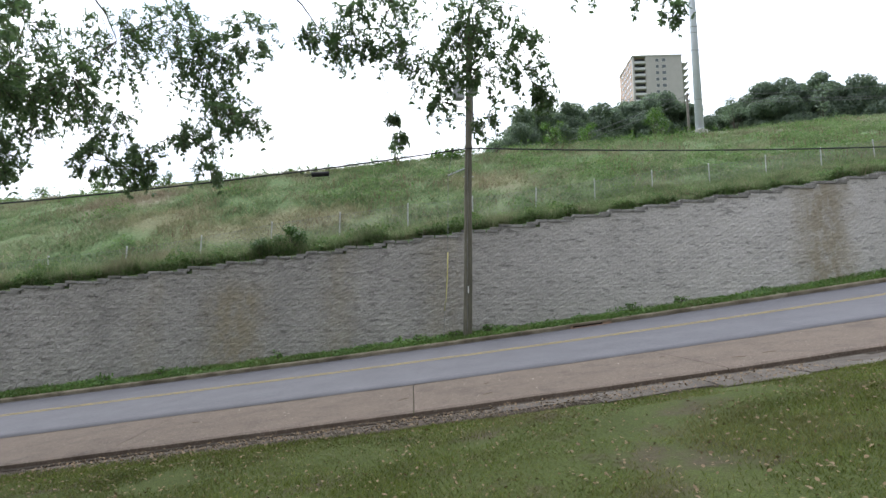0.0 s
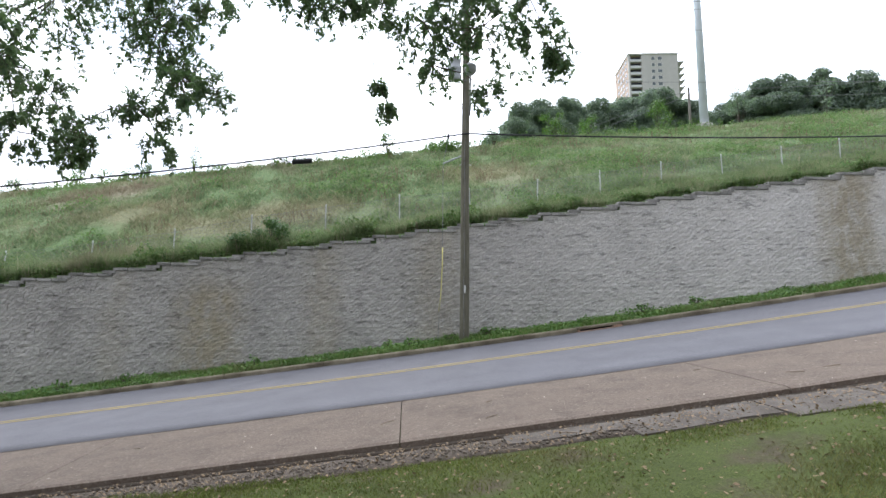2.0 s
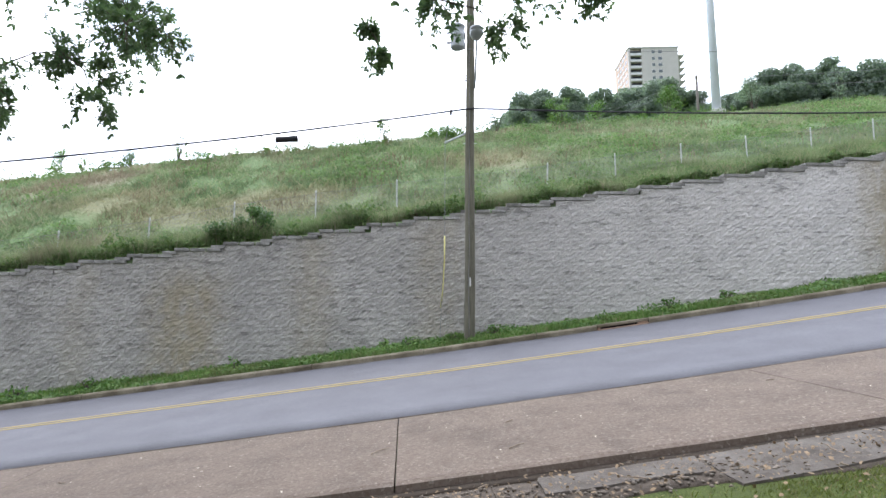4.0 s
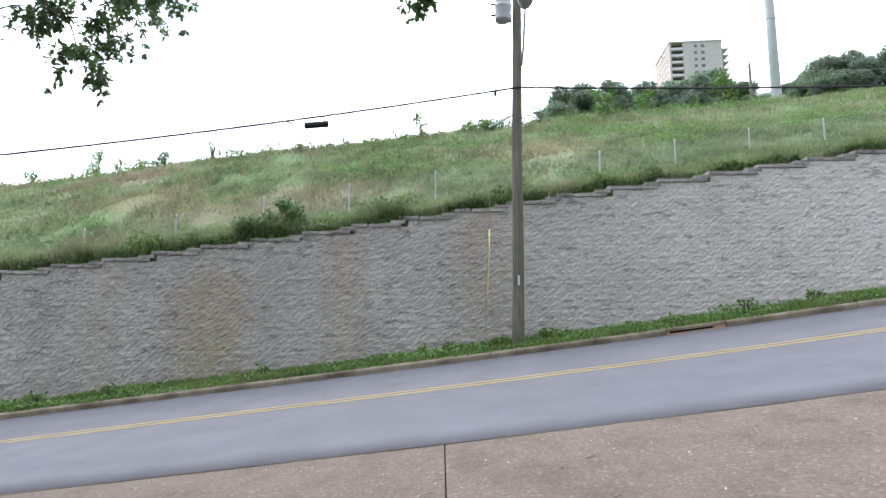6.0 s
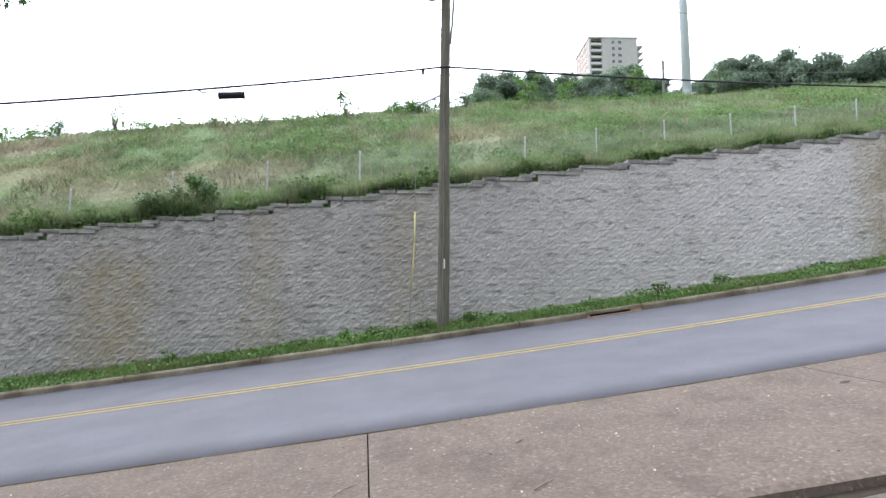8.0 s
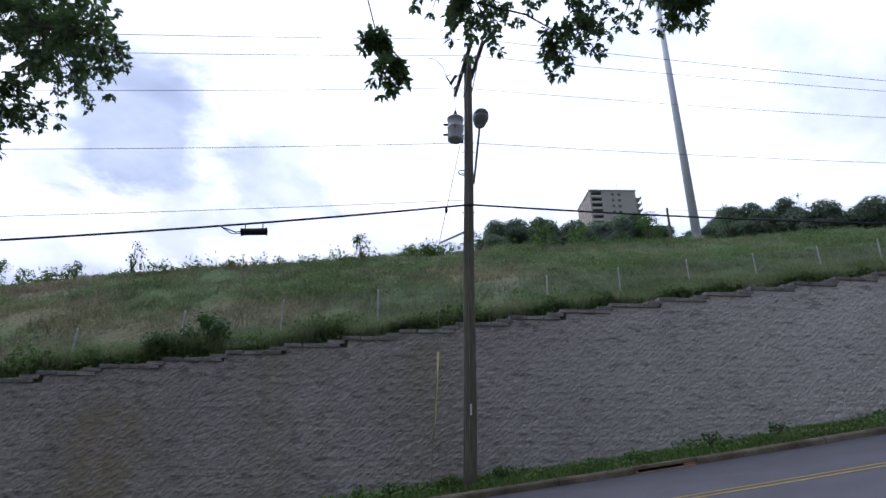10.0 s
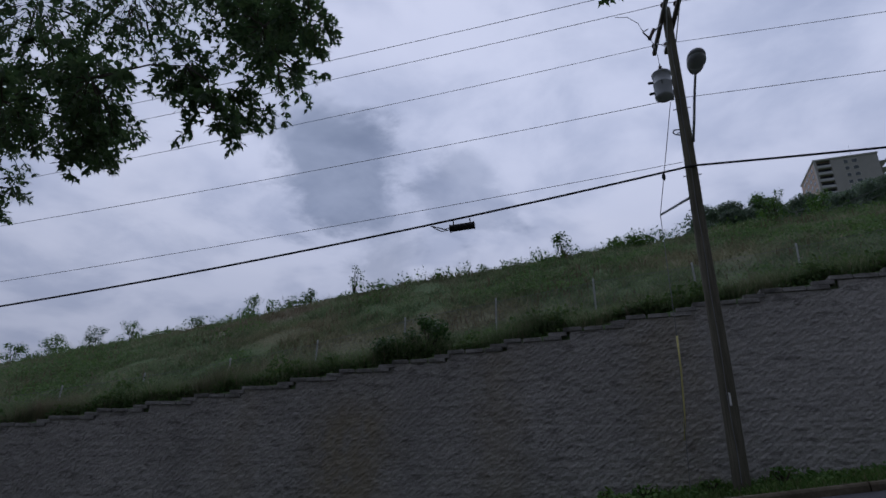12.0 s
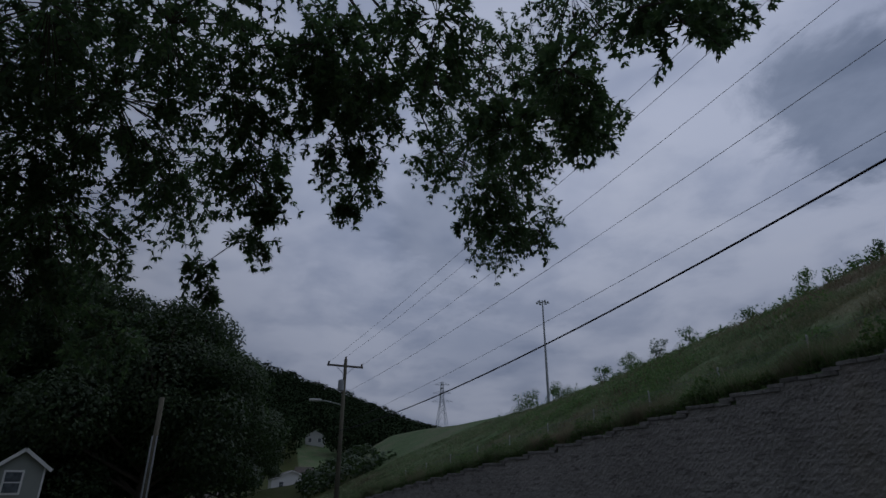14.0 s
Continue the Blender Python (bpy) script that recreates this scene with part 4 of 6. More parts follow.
box(bm, (0.35, 0.8, 0.14), (-0.8, -1.75, H2 - 2.64), bevel=0.04)
part("lamp_head", bm, M_TRIM, pole2)

P3 = Vector((46.0, 24.6, 0))
P3_top = gz(46, 24) + 11.5


def line_wire(name, z1, y1, z2, c2, dz3, r, mat, label, drop=0.55):
    a = (PX + 0.09 * (z1 - PB) / 11 - 0.16 * y1, PY + y1, z1)
    b = P2 + cross_dir * c2 + Vector((0, 0, z2))
    c = (P3.x, P3.y + y1, z1 + dz3)
    pts = sag(b, a, drop, 26)[:-1] + sag(a, c, drop, 26)
    return wire(name, pts, r, mat, label, seg=5)


for z1, y1, z2, c2, dz3, label in ((ARM_Z + 0.12, -1.15, P2_top - 0.28, -1.15, 2.0, "thin bare overhead power conductor"), (ARM_Z + 0.24, -0.35, P2_top + 0.16, 0.0, 2.6, "thin bare overhead power conductor"),
                                  (ARM_Z + 0.24, 1.12, P2_top - 0.28, 1.15, 2.9, "thin bare overhead power conductor"), (9.78, -0.12, P2_top - 2.2, 0.1, 3.4, "thin neutral conductor below the crossarm")):
    line_wire("power_line", z1, y1, z2, c2, dz3, 0.0075, M_WIRE, label)
line_wire("telephone_cable", 7.92, -0.15, P2_top - 4.6, -0.1, 3.9, 0.027, M_CABLE, "thick black telephone cable slung between poles", 0.95)
wire("support_strand", sag((PX - 0.1, PY - 0.13, 8.06), P2 + Vector((0, 0, P2_top - 4.2)), 0.45, 26), 0.007, M_WIRE, "thin steel strand above the telephone cable", "wire")

# pole and service wires beyond the ridge
P4 = Vector((22.7, 58.3, gz(22.7, 58.3)))
pole4 = empty("utility_pole", P4)
tagged(pole4, "slim grey utility pole beyond the crest of the bank", "utility pole")
bm = bmesh.new()
rod(bm, (0, 0, -0.3), (0, 0, 26.8 - P4.z), 0.16, 0.12, 10)
part("shaft", bm, M_ARM, pole4, smooth=True)
for zz, end_z in ((26.5, 27.2), (25.9, 25.8)):
    bm = bmesh.new()
    insulator(bm, (0, -0.16, zz - P4.z - 0.1), 1.2)
    part("insulator", bm, M_PORC, pole4)
    wire("power_line", sag((9.4, 58.3, zz - 4.9), (P4.x, P4.y - 0.2, zz), 0.12, 8) + sag((P4.x, P4.y - 0.2, zz), (43.5, 58.3, end_z), 0.25, 10)[1:], 0.022, M_WIRE, "thin service wire beyond the crest of the bank")

# splice closure on the cable
closure = empty("splice_closure", (-5.6, 17.15, 6.84))
tagged(closure, "black cylindrical splice closure slung under the cable", "splice closure")
cdir = (Vector((PX, PY, 7.92)) - (P2 + Vector((0, 0, P2_top - 4.6)))).normalized()
cq = cdir.to_track_quat("X", "Z").to_matrix().to_4x4()
bm = bmesh.new()
rod(bm, (-0.30, 0, 0), (0.30, 0, 0), 0.085, seg=14)
for sx in (-0.30, 0.27):
    rod(bm, (sx, 0, 0), (sx + 0.03, 0, 0), 0.098, seg=14)
bmesh.ops.transform(bm, matrix=cq, verts=bm.verts[:])
part("case", bm, M_CABLE, closure)
for sx in (-0.2, 0.2):
    bm = bmesh.new()
    rod(bm, (sx, 0, 0.08), (sx, 0, 0.2), 0.014, seg=6)
    bmesh.ops.transform(bm, matrix=cq, verts=bm.verts[:])
    part("hanger", bm, M_IRON, closure)
bm = bmesh.new()
tube(bm, [(-0.28, 0, 0.02), (-0.42, 0, 0.0), (-0.6, 0, 0.08), (-0.75, 0, 0.14)], 0.014, 6)
tube(bm, [(-0.28, 0, -0.03), (-0.5, 0, -0.04), (-0.7, 0, 0.10)], 0.012, 6)
bmesh.ops.transform(bm, matrix=cq, verts=bm.verts[:])
part("tail_cable", bm, M_CABLE, closure)

# ---- chain-link fence above the wall ----
fence = empty("chain_link_fence", (0, 22.6, gz(0, 22.6)))
tagged(fence, "low galvanised chain-link fence half lost in weeds", "fence")
F0 = Vector((0, 22.6, gz(0, 22.6)))
FENCE_X = [-3.08 + 2.88 * k for k in range(-13, 0)] + [-3.08 + 2.78 * k for k in range(0, 12)]


def fence_y(x):
    return float(np.interp(x, [-9, -6, -3, 2.5, 5.3, 8, 11, 30], [0, 0.02, 0.32, 1.6, 2.3, 2.9, 3.3, 6.0])) + WALL_Y + 2.17 + min(float(bend(x)), 0.0)


def sink(x):
    """How deep the foot of the fence is grown over."""
    return np.interp(x, [-16, -12, -8, -3, 2.5, 5.3, 11], [0.45, 0.3, 0.02, 0.05, 0.33, 0.45, 0.55])


bm = bmesh.new()
rod(bm, (0, 0, -0.15), (0, 0, 1.45), 0.028, seg=8)
lathe(bm, [(0.034, 0), (0.034, 0.03), (0.012, 0.06)], (0, 0, 1.44), 8)
post_me = bpy.data.meshes.new("post")
bm.to_mesh(post_me)
bm.free()
post_me.materials.append(simple("pale_post", (0.46, 0.47, 0.46), 0.5, 0.2, 0.15))
tops = []
for i, x in enumerate(FENCE_X):
    y = fence_y(x)
    z = gz(x, y) - sink(x)
    ob = new("post", post_me)
    ob.matrix_world = Matrix.Translation((x, y, z)) @ Matrix.Rotation(random.Random(i).uniform(-0.03, 0.03), 4, "Y")
    ob.parent = fence
    ob.matrix_parent_inverse = Matrix.Translation(-F0)
    tops.append(Vector((x, y, z)))
bm = bmesh.new()
tube(bm, [p + Vector((0, -0.03, 1.37)) - F0 for p in tops], 0.006, 4)
part("top_wire", bm, M_WIRE, fence)
# woven fabric: thin zigzag ribbons
fv, ff = [], []
pitch, n_z = 0.065, 18
o = 0
fx = np.arange(FENCE_X[0], FENCE_X[-1], pitch)
fy = np.array([fence_y(x) for x in fx])
fz = ground_z(fx, fy) - sink(fx) + 0.15
for i in range(len(fx) - 1):
    hs = np.linspace(0.02, 1.22, n_z)
    for sgn in (0, 1):
        alt = (np.arange(n_z) + sgn) % 2
        px_ = fx[i] + alt * pitch
        py_ = fy[i] + (fy[i + 1] - fy[i]) * alt
        pz_ = fz[i] + (fz[i + 1] - fz[i]) * alt + hs
        a = np.stack([px_ - 0.0022, py_ - 0.03 - 0.003 * sgn, pz_], -1)
        b = a + np.array([0.0044, 0, 0])
        fv.append(np.stack([a, b], 1).reshape(-1, 3))
        q = np.arange(n_z - 1) * 2 + o
        ff.append(np.stack([q, q + 1, q + 3, q + 2], -1))
        o += 2 * n_z
fab = tri_mesh("fabric", np.concatenate(fv) - np.array(F0), np.concatenate(ff), M_WIRE, fence)
tagged(fab, kind="stuff")

# ---- guard rail along the top of the bank ----
rail = empty("guard_rail", (-10, float(ridge_y(-10)) + 1.5, gz(-10, float(ridge_y(-10)) + 1.5)))
R0 = rail.location.copy()
tagged(rail, "pale steel guard rail along the top of the bank", "guard rail")
gx = np.arange(-60, 30, 2.0)
gp = [Vector((x, float(ridge_y(x)) + 2.2, gz(x, float(ridge_y(x)) + 2.2) - 0.22)) for x in gx]
bm = bmesh.new()
prof = [(-0.04, 0.52), (0.0, 0.58), (-0.04, 0.64), (0.0, 0.70), (-0.04, 0.76), (0.0, 0.82)]
rings = [[bm.verts.new(p - R0 + Vector((0, y, z))) for y, z in prof] for p in gp]
for a, b in zip(rings, rings[1:]):
    for j in range(len(prof) - 1):
        bm.faces.new((a[j], b[j], b[j + 1], a[j + 1]))
bmesh.ops.solidify(bm, geom=bm.faces[:], thickness=0.01)
part("beam", bm, M_MONO, rail)
for p in gp:
    bm = bmesh.new()
    box(bm, (0.1, 0.12, 0.9), p - R0 + Vector((0, 0.08, 0.35)), bevel=0.008)
    part("post", bm, M_ARM, rail)

# ---- tall masts and tower ----
mono = empty("steel_monopole", (17.55, 42.5, 16.6))
tagged(mono, "tall tapering galvanised steel monopole on the bank", "monopole")
bm = bmesh.new()
rod(bm, (0, 0, -0.6), (0, 0, 26.0), 0.33, 0.19, 12)
part("shaft", bm, M_MONO, mono, smooth=True)
bm = bmesh.new()
lathe(bm, [(0.6, -0.8), (0.6, 0.15), (0.5, 0.2)], (0, 0, 0), 16)
part("footing", bm, M_CONC, mono)
mono.location.z = min(17.0, gz(17.55, 42.5) + 0.1)

mast = empty("high_mast_light", (-119.3, 65.4, 17.0))
tagged(mast, "slender high-mast highway light with a ring of lamps", "light mast")
bm = bmesh.new()
rod(bm, (0, 0, -8), (0, 0, 22.8), 0.38, 0.16, 10)
part("shaft", bm, M_STEEL, mast)
bm = bmesh.new()
rod(bm, (-1.3, 0, 22.4), (1.3, 0, 22.4), 0.07, seg=6)
rod(bm, (0, -1.3, 22.4), (0, 1.3, 22.4), 0.07, seg=6)
part("ring", bm, M_STEEL, mast)
for a in range(6):
    bm = bmesh.new()
    lathe(bm, [(0.1, 0.3), (0.22, 0.1), (0.34, -0.25)], (1.25 * math.cos(a * math.pi / 3), 1.25 * math.sin(a * math.pi / 3), 22.3), 8)
    part("lamp", bm, M_CAN, mast)

tower = empty("lattice_tower", (-402.3, 124, 28))
tagged(tower, "distant steel lattice transmission tower", "lattice tower")


def leg_at(z, sx, sy):
    w = np.interp(z, [0, 24, 38], [4.5, 1.4, 0.7])
    return Vector((sx * w, sy * w, z))


corners = ((-1, -1), (1, -1), (1, 1), (-1, 1))
hts = [-6, 4, 10, 15, 19, 22.5, 26, 29, 32, 35, 38]
for sx, sy in corners:
    bm = bmesh.new()
    for a, b in zip(hts, hts[1:]):
        rod(bm, leg_at(a, sx, sy), leg_at(b, sx, sy), 0.16, seg=4)
    part("leg", bm, M_STEEL, tower)
bm = bmesh.new()
for a, b in zip(hts, hts[1:]):
    for (p, q) in zip(corners, corners[1:] + corners[:1]):
        rod(bm, leg_at(a, *p), leg_at(b, *q), 0.09, seg=4)
        rod(bm, leg_at(a, *q), leg_at(b, *p), 0.09, seg=4)
part("bracing", bm, M_STEEL, tower)
for z, w in ((24, 7.5), (30, 6.5), (36, 5.5)):
    for s in (-1, 1):
        bm = bmesh.new()
        d = Vector((0.29, 0.957, 0)) * (w * s)
        rod(bm, (0, 0, z), d + Vector((0, 0, z)), 0.13, seg=4)
        rod(bm, (0, 0, z + 2), d + Vector((0, 0, z)), 0.1, seg=4)
        part("arm", bm, M_STEEL, tower)
tower.location.z = 64.1 - 38

# ---- apartment block on the far hilltop ----
block = empty("apartment_building", (75.5, 263.7, 70))
tagged(block, "pale concrete high-rise apartment block with recessed balconies", "apartment building")
B_TOP, FLOOR_H, N_FL = 132.6 - 70, 3.25, 12
bw = 23.6
front_dir = Vector((23.6, 0.2, 0)).normalized()
back_dir = Vector((-front_dir.y, front_dir.x, 0))
bdeep = 24.0
b_mat = Matrix(((front_dir.x, back_dir.x, 0, 0), (front_dir.y, back_dir.y, 0, 0), (0, 0, 1, 0), (0, 0, 0, 1)))


def bbox(name, mat, u0, u1, v0, v1, z0, z1, parent=block, bevel=0.0):
    bm = bmesh.new()
    box(bm, (u1 - u0, v1 - v0, z1 - z0), ((u0 + u1) / 2, (v0 + v1) / 2, (z0 + z1) / 2), bevel=bevel)
    bmesh.ops.transform(bm, matrix=b_mat, verts=bm.verts[:])
    return part(name, bm, mat, parent)


bbox("end_wall", M_CONC, 6.2, bw, 0, bdeep, -30, B_TOP)
bbox("side_wall", M_PINK, 0, 6.2, 1.6, bdeep, -30, B_TOP - 0.02)
bbox("corner_pier", M_CONC, 0, 0.9, 0, 1.6, -30, B_TOP - 0.02)
bbox("roof", M_CONC, -0.3, bw + 0.3, -0.3, bdeep + 0.3, B_TOP, B_TOP + 0.7)
bbox("plant_room", M_CONC, 9, 17, 12, 24, B_TOP + 0.7, B_TOP + 2.0)
bm = bmesh.new()
rod(bm, (0, 0, 0), (0, 0, 6.5), 0.12, 0.05, 6)
bmesh.ops.transform(bm, matrix=b_mat @ Matrix.Translation((15.5, 3, B_TOP + 0.6)), verts=bm.verts[:])
part("aerial", bm, M_STEEL, block)
for k in range(N_FL):
    z1 = B_TOP - 0.4 - k * FLOOR_H
    bal = bbox("balcony", M_CONC, 0.9, 6.2, 0.05, 1.62, z1 - FLOOR_H, z1 - FLOOR_H + 0.35)
    bbox("rail", M_RAIL, 0.95, 6.15, 0.06, 0.18, z1 - FLOOR_H + 0.4, z1 - FLOOR_H + 1.35, bal)
    # door panel coloured with the dark of the balcony recess
    bbox("glass_door", M_SHADE, 1.0, 6.1, 1.50, 1.595, z1 - FLOOR_H + 0.4, z1 - 0.2, bal)
    for u, w_ in ((11.0, 1.5), (14.0, 1.9)):
        win = bbox("window", M_TRIM, u - 0.1, u + w_ + 0.1, -0.08, -0.004, z1 - 2.5, z1 - 0.75)
        bbox("pane", M_GLASS, u, u + w_, -0.12, -0.085, z1 - 2.4, z1 - 0.85, win)
    rb = bbox("balcony", M_CONC, bw + 0.004, bw + 3.2, 0.6, 9, z1 - FLOOR_H, z1 - FLOOR_H + 0.3)
    bbox("rail", M_RAIL, bw + 3.0, bw + 3.15, 0.65, 8.9, z1 - FLOOR_H + 0.31, z1 - FLOOR_H + 1.3, rb)
    for j in range(4):
        v = 3.2 + j * 4.6
        win = bbox("window", M_TRIM, -0.1, -0.004, v - 0.1, v + 2.7, z1 - 2.6, z1 - 0.9)
        bbox("pane", M_GLASS, -0.14, -0.105, v, v + 2.6, z1 - 2.5, z1 - 1.0, win)

# ---- houses down the street ----


def house(at, yaw, w, d, eave, rise, wall_mat, label):
    h = empty("house", at)
    h.rotation_euler = (0, 0, radians(yaw))
    tagged(h, label, "house")
    bm = bmesh.new()
    v = [bm.verts.new(p) for p in ((-w / 2, -d / 2, -1.5), (w / 2, -d / 2, -1.5), (w / 2, d / 2, -1.5), (-w / 2, d / 2, -1.5), (-w / 2, -d / 2, eave), (w / 2, -d / 2, eave), (w / 2, d / 2, eave), (-w / 2, d / 2, eave), (0, -d / 2, eave + rise), (0, d / 2, eave + rise))]
    for q in ((0, 1, 5, 8, 4), (1, 2, 6, 5), (2, 3, 7, 9, 6), (3, 0, 4, 7)):
        bm.faces.new([v[i] for i in q])
    part("wall", bm, wall_mat, h)
    n_lap = int((eave + rise) / 0.2)
    for s in (-1, 1):
        bm = bmesh.new()
        l = math.hypot(w / 2 + 0.4, rise * (w / 2 + 0.4) / (w / 2))
        ang = math.atan2(rise, w / 2)
        box(bm, (l, d + 0.7, 0.14), (s * (w / 4 + 0.2), 0, eave + rise / 2 - rise * 0.2 / (w / 2) + 0.10), rot=Matrix.Rotation(s * ang, 4, "Y"), bevel=0.01)
        part("roof", bm, M_ROOF, h)
        for e in (-1, 1):
            bm = bmesh.new()
            box(bm, (l, 0.05, 0.22), (s * (w / 4 + 0.2), e * (d / 2 + 0.36), eave + rise / 2 - rise * 0.2 / (w / 2) + 0.05), rot=Matrix.Rotation(s * ang, 4, "Y"))
            part("bargeboard", bm, M_TRIM, h)
        for e in (-1, 1):
            bm = bmesh.new()
            box(bm, (0.12, 0.12, eave + 1.4), (s * (w / 2 - 0.02), e * (d / 2 - 0.02), eave / 2 - 0.75))
            part("corner_board", bm, M_TRIM, h)
    for e in (-1, 1):
        for x0 in ((-w * 0.26, w * 0.26) if w > 4 else (-0.35,)):
            for zz in ([0.9, eave - 1.0] if eave > 4 else [1.4]):
                bm = bmesh.new()
                box(bm, (1.15, 0.07, 1.55), (x0, e * (d / 2 + 0.03), zz), bevel=0.01)
                win = part("window", bm, M_TRIM, h)
                for half in (-1, 1):
                    bm = bmesh.new()
                    box(bm, (0.9, 0.03, 0.6), (x0, e * (d / 2 + 0.075), zz + half * 0.34))
                    part("pane", bm, M_GLASS, win)
    return h


hx, hy = -2.6 - 0.9495 * 50.0, 6.24 - 0.314 * 50.0
hz = gz(hx, hy)
house((hx - 0.949 * 4, hy - 0.314 * 4, hz), 107.4, 2.7, 8, 1.12 + 50 * 0.031 - 1.15 - hz, 1.05, M_SIDING, "grey clapboard house with white trim and gabled roof")
for az, d, w, dp, ev, yaw, lab in ((87.6, 150, 9, 7, 2.6, 95, "small white house low in the valley"), (85.6, 238, 7, 6, 3.0, 80, "small pale house on the hillside field")):
    x, y = -2.6 - d * math.sin(radians(az)), 6.24 + d * math.cos(radians(az))
    house((x, y, gz(x, y)), yaw, w, dp, ev, 1.8, M_TRIM, lab)

# side road in the valley
vr = np.array([(-95, -22), (-108, -6), (-122, 4), (-140, 11), (-165, 16), (-200, 19)], dtype=float)
tt = np.linspace(0, 1, 40)
cx = np.interp(tt * 5, range(6), vr[:, 0])
cy = np.interp(tt * 5, range(6), vr[:, 1])
nrm = np.stack([-np.gradient(cy), np.gradient(cx)], -1)
nrm /= np.linalg.norm(nrm, axis=1)[:, None]
rv = []
for s in (-3.2, 3.2):
    ex, ey = cx + nrm[:, 0] * s, cy + nrm[:, 1] * s
    rv.append(np.stack([ex, ey, np.maximum(ground_z(cx, cy), ground_z(ex, ey)) + 0.25], -1))
v_all = np.concatenate(rv)
n = len(cx)
vroad = tri_mesh("road_valley", v_all, np.array([(i, i + 1, n + i + 1, n + i) for i in range(n - 1)]), M_WALK)
tagged(vroad, "pale side road curving through the valley", "road", kind="structure")

# service pole with conduits
sp_at = (-2.6 - 0.987 * 28, 6.24 - 0.163 * 28)
spz = gz(*sp_at)
spole = empty("service_pole", (*sp_at, spz))
tagged(spole, "short timber service pole with pale conduits", "utility pole")
top = 1.12 + 28 * 0.110 - spz
bm = bmesh.new()
rod(bm, (0, 0, -0.3), (0.12, 0, top), 0.13, 0.1, 10)
part("shaft", bm, M_POLE, spole, smooth=True)
for s in (-0.09, 0.09):
    bm = bmesh.new()
    rod(bm, (0.14, s, -0.2), (0.2, s, top - 1.6), 0.035, seg=6)
    part("conduit", bm, M_STEEL, spole)

# ---- foliage builders ----


def leaf_cards(centres, normals, size, rng_, shape, jitter=0.3):
    """Many small leaves; shape: an outline fan round its midrib, as (x, y) rows."""
    n_ = len(centres)
    nrm_ = normals / np.maximum(np.linalg.norm(normals, axis=1), 1e-6)[:, None]
    t_ = rng_.normal(size=(n_, 3))
    t_ -= (t_ * nrm_).sum(1)[:, None] * nrm_
    t_ /= np.linalg.norm(t_, axis=1)[:, None]
    b_ = np.cross(nrm_, t_)
    s_ = size * rng_.uniform(1 - jitter, 1 + jitter, n_)
    shp = np.array(shape)
    k = len(shp)
    curl = -0.25 * shp[:, 1] ** 2
    v = centres[:, None, :] + s_[:, None, None] * (t_[:, None, :] * shp[None, :, 1:2] + b_[:, None, :] * shp[None, :, 0:1] + nrm_[:, None, :] * curl[None, :, None])
    return v.reshape(-1, 3), k


OAK_SHAPE = [(0, 0), (0.07, 0.22), (0.22, 0.28), (0.12, 0.48), (0.30, 0.62), (0.12, 0.74), (0.0, 1.0), (-0.12, 0.74), (-0.30, 0.62), (-0.12, 0.48), (-0.22, 0.28), (-0.07, 0.22)]
PLAIN_SHAPE = [(0, 0), (0.3, 0.35), (0.22, 0.75), (0, 1.0), (-0.25, 0.7), (-0.3, 0.3)]


def poly_mesh(name, v, k, material, parent):
    f = np.arange(len(v)).reshape(-1, k)
    return tri_mesh(name, v, f, material, parent)


def crown_points(rng_, blobs, density, inner=0.35):
    """Points in and on a set of blobs (x, y, z, rx, ry, rz), thinner towards the middle."""
    pts, nr = [], []
    for bx, by, bz, rx, ry, rz in blobs:
        n_ = max(6, int(density * (rx * ry * rz) ** (2 / 3)))
        d = rng_.normal(size=(n_, 3))
        d /= np.linalg.norm(d, axis=1)[:, None]
        r = rng_.uniform(inner, 1.05, n_) ** 0.6
        pts.append(np.array([bx, by, bz]) + d * r[:, None] * np.array([rx, ry, rz]))
        nr.append(d + rng_.normal(size=(n_, 3)) * 0.6 + np.array([0, 0, 0.5]))
    return np.concatenate(pts), np.concatenate(nr)


def broad_tree(name, seed, h, r, leaf, count, mat=M_FAR):
    """A broadleaf tree with trunk, limbs and an uneven crown of leaf clumps."""
    rg = np.random.default_rng(seed)
    root = empty(name)
    bm = bmesh.new()
    tube(bm, [(0, 0, -0.5), (0.05 * r, 0, h * 0.25), (0.0, 0.06 * r, h * 0.5), (0.05 * r, 0, h * 0.8)], [h * 0.028, h * 0.022, h * 0.014, h * 0.004], 8)
    part("trunk", bm, M_BARK, root)
    blobs = []
    for i in range(26):
        a = rg.uniform(0, 2 * math.pi)
        zz = rg.uniform(0.22, 0.95)
        rr = r * (1.0 - 0.75 * max(0, zz - 0.45)) * rg.uniform(0.35, 0.85)
        p = np.array([math.cos(a) * rr, math.sin(a) * rr, zz * h * 0.95])
        s = r * rg.uniform(0.20, 0.40)
        blobs.append((*p, s, s, s * 0.75))
        bm = bmesh.new()
        tube(bm, [(0, 0, zz * h * 0.6), tuple(p * np.array([0.55, 0.55, 0.9])), tuple(p)], [h * 0.008, h * 0.006, h * 0.003], 5)
        part("limb", bm, M_BARK, root)
    blobs.append((0, 0, h * 0.58, r * 0.5, r * 0.5, h * 0.28))
    pts, nr = crown_points(rg, blobs, count)
    v, k = leaf_cards(pts, nr, leaf, rg, PLAIN_SHAPE)
    cr = poly_mesh("crown", v, k, mat, root)
    tagged(cr, kind="stuff")
    root["crown_top"] = float(v[:, 2].max())
    return root


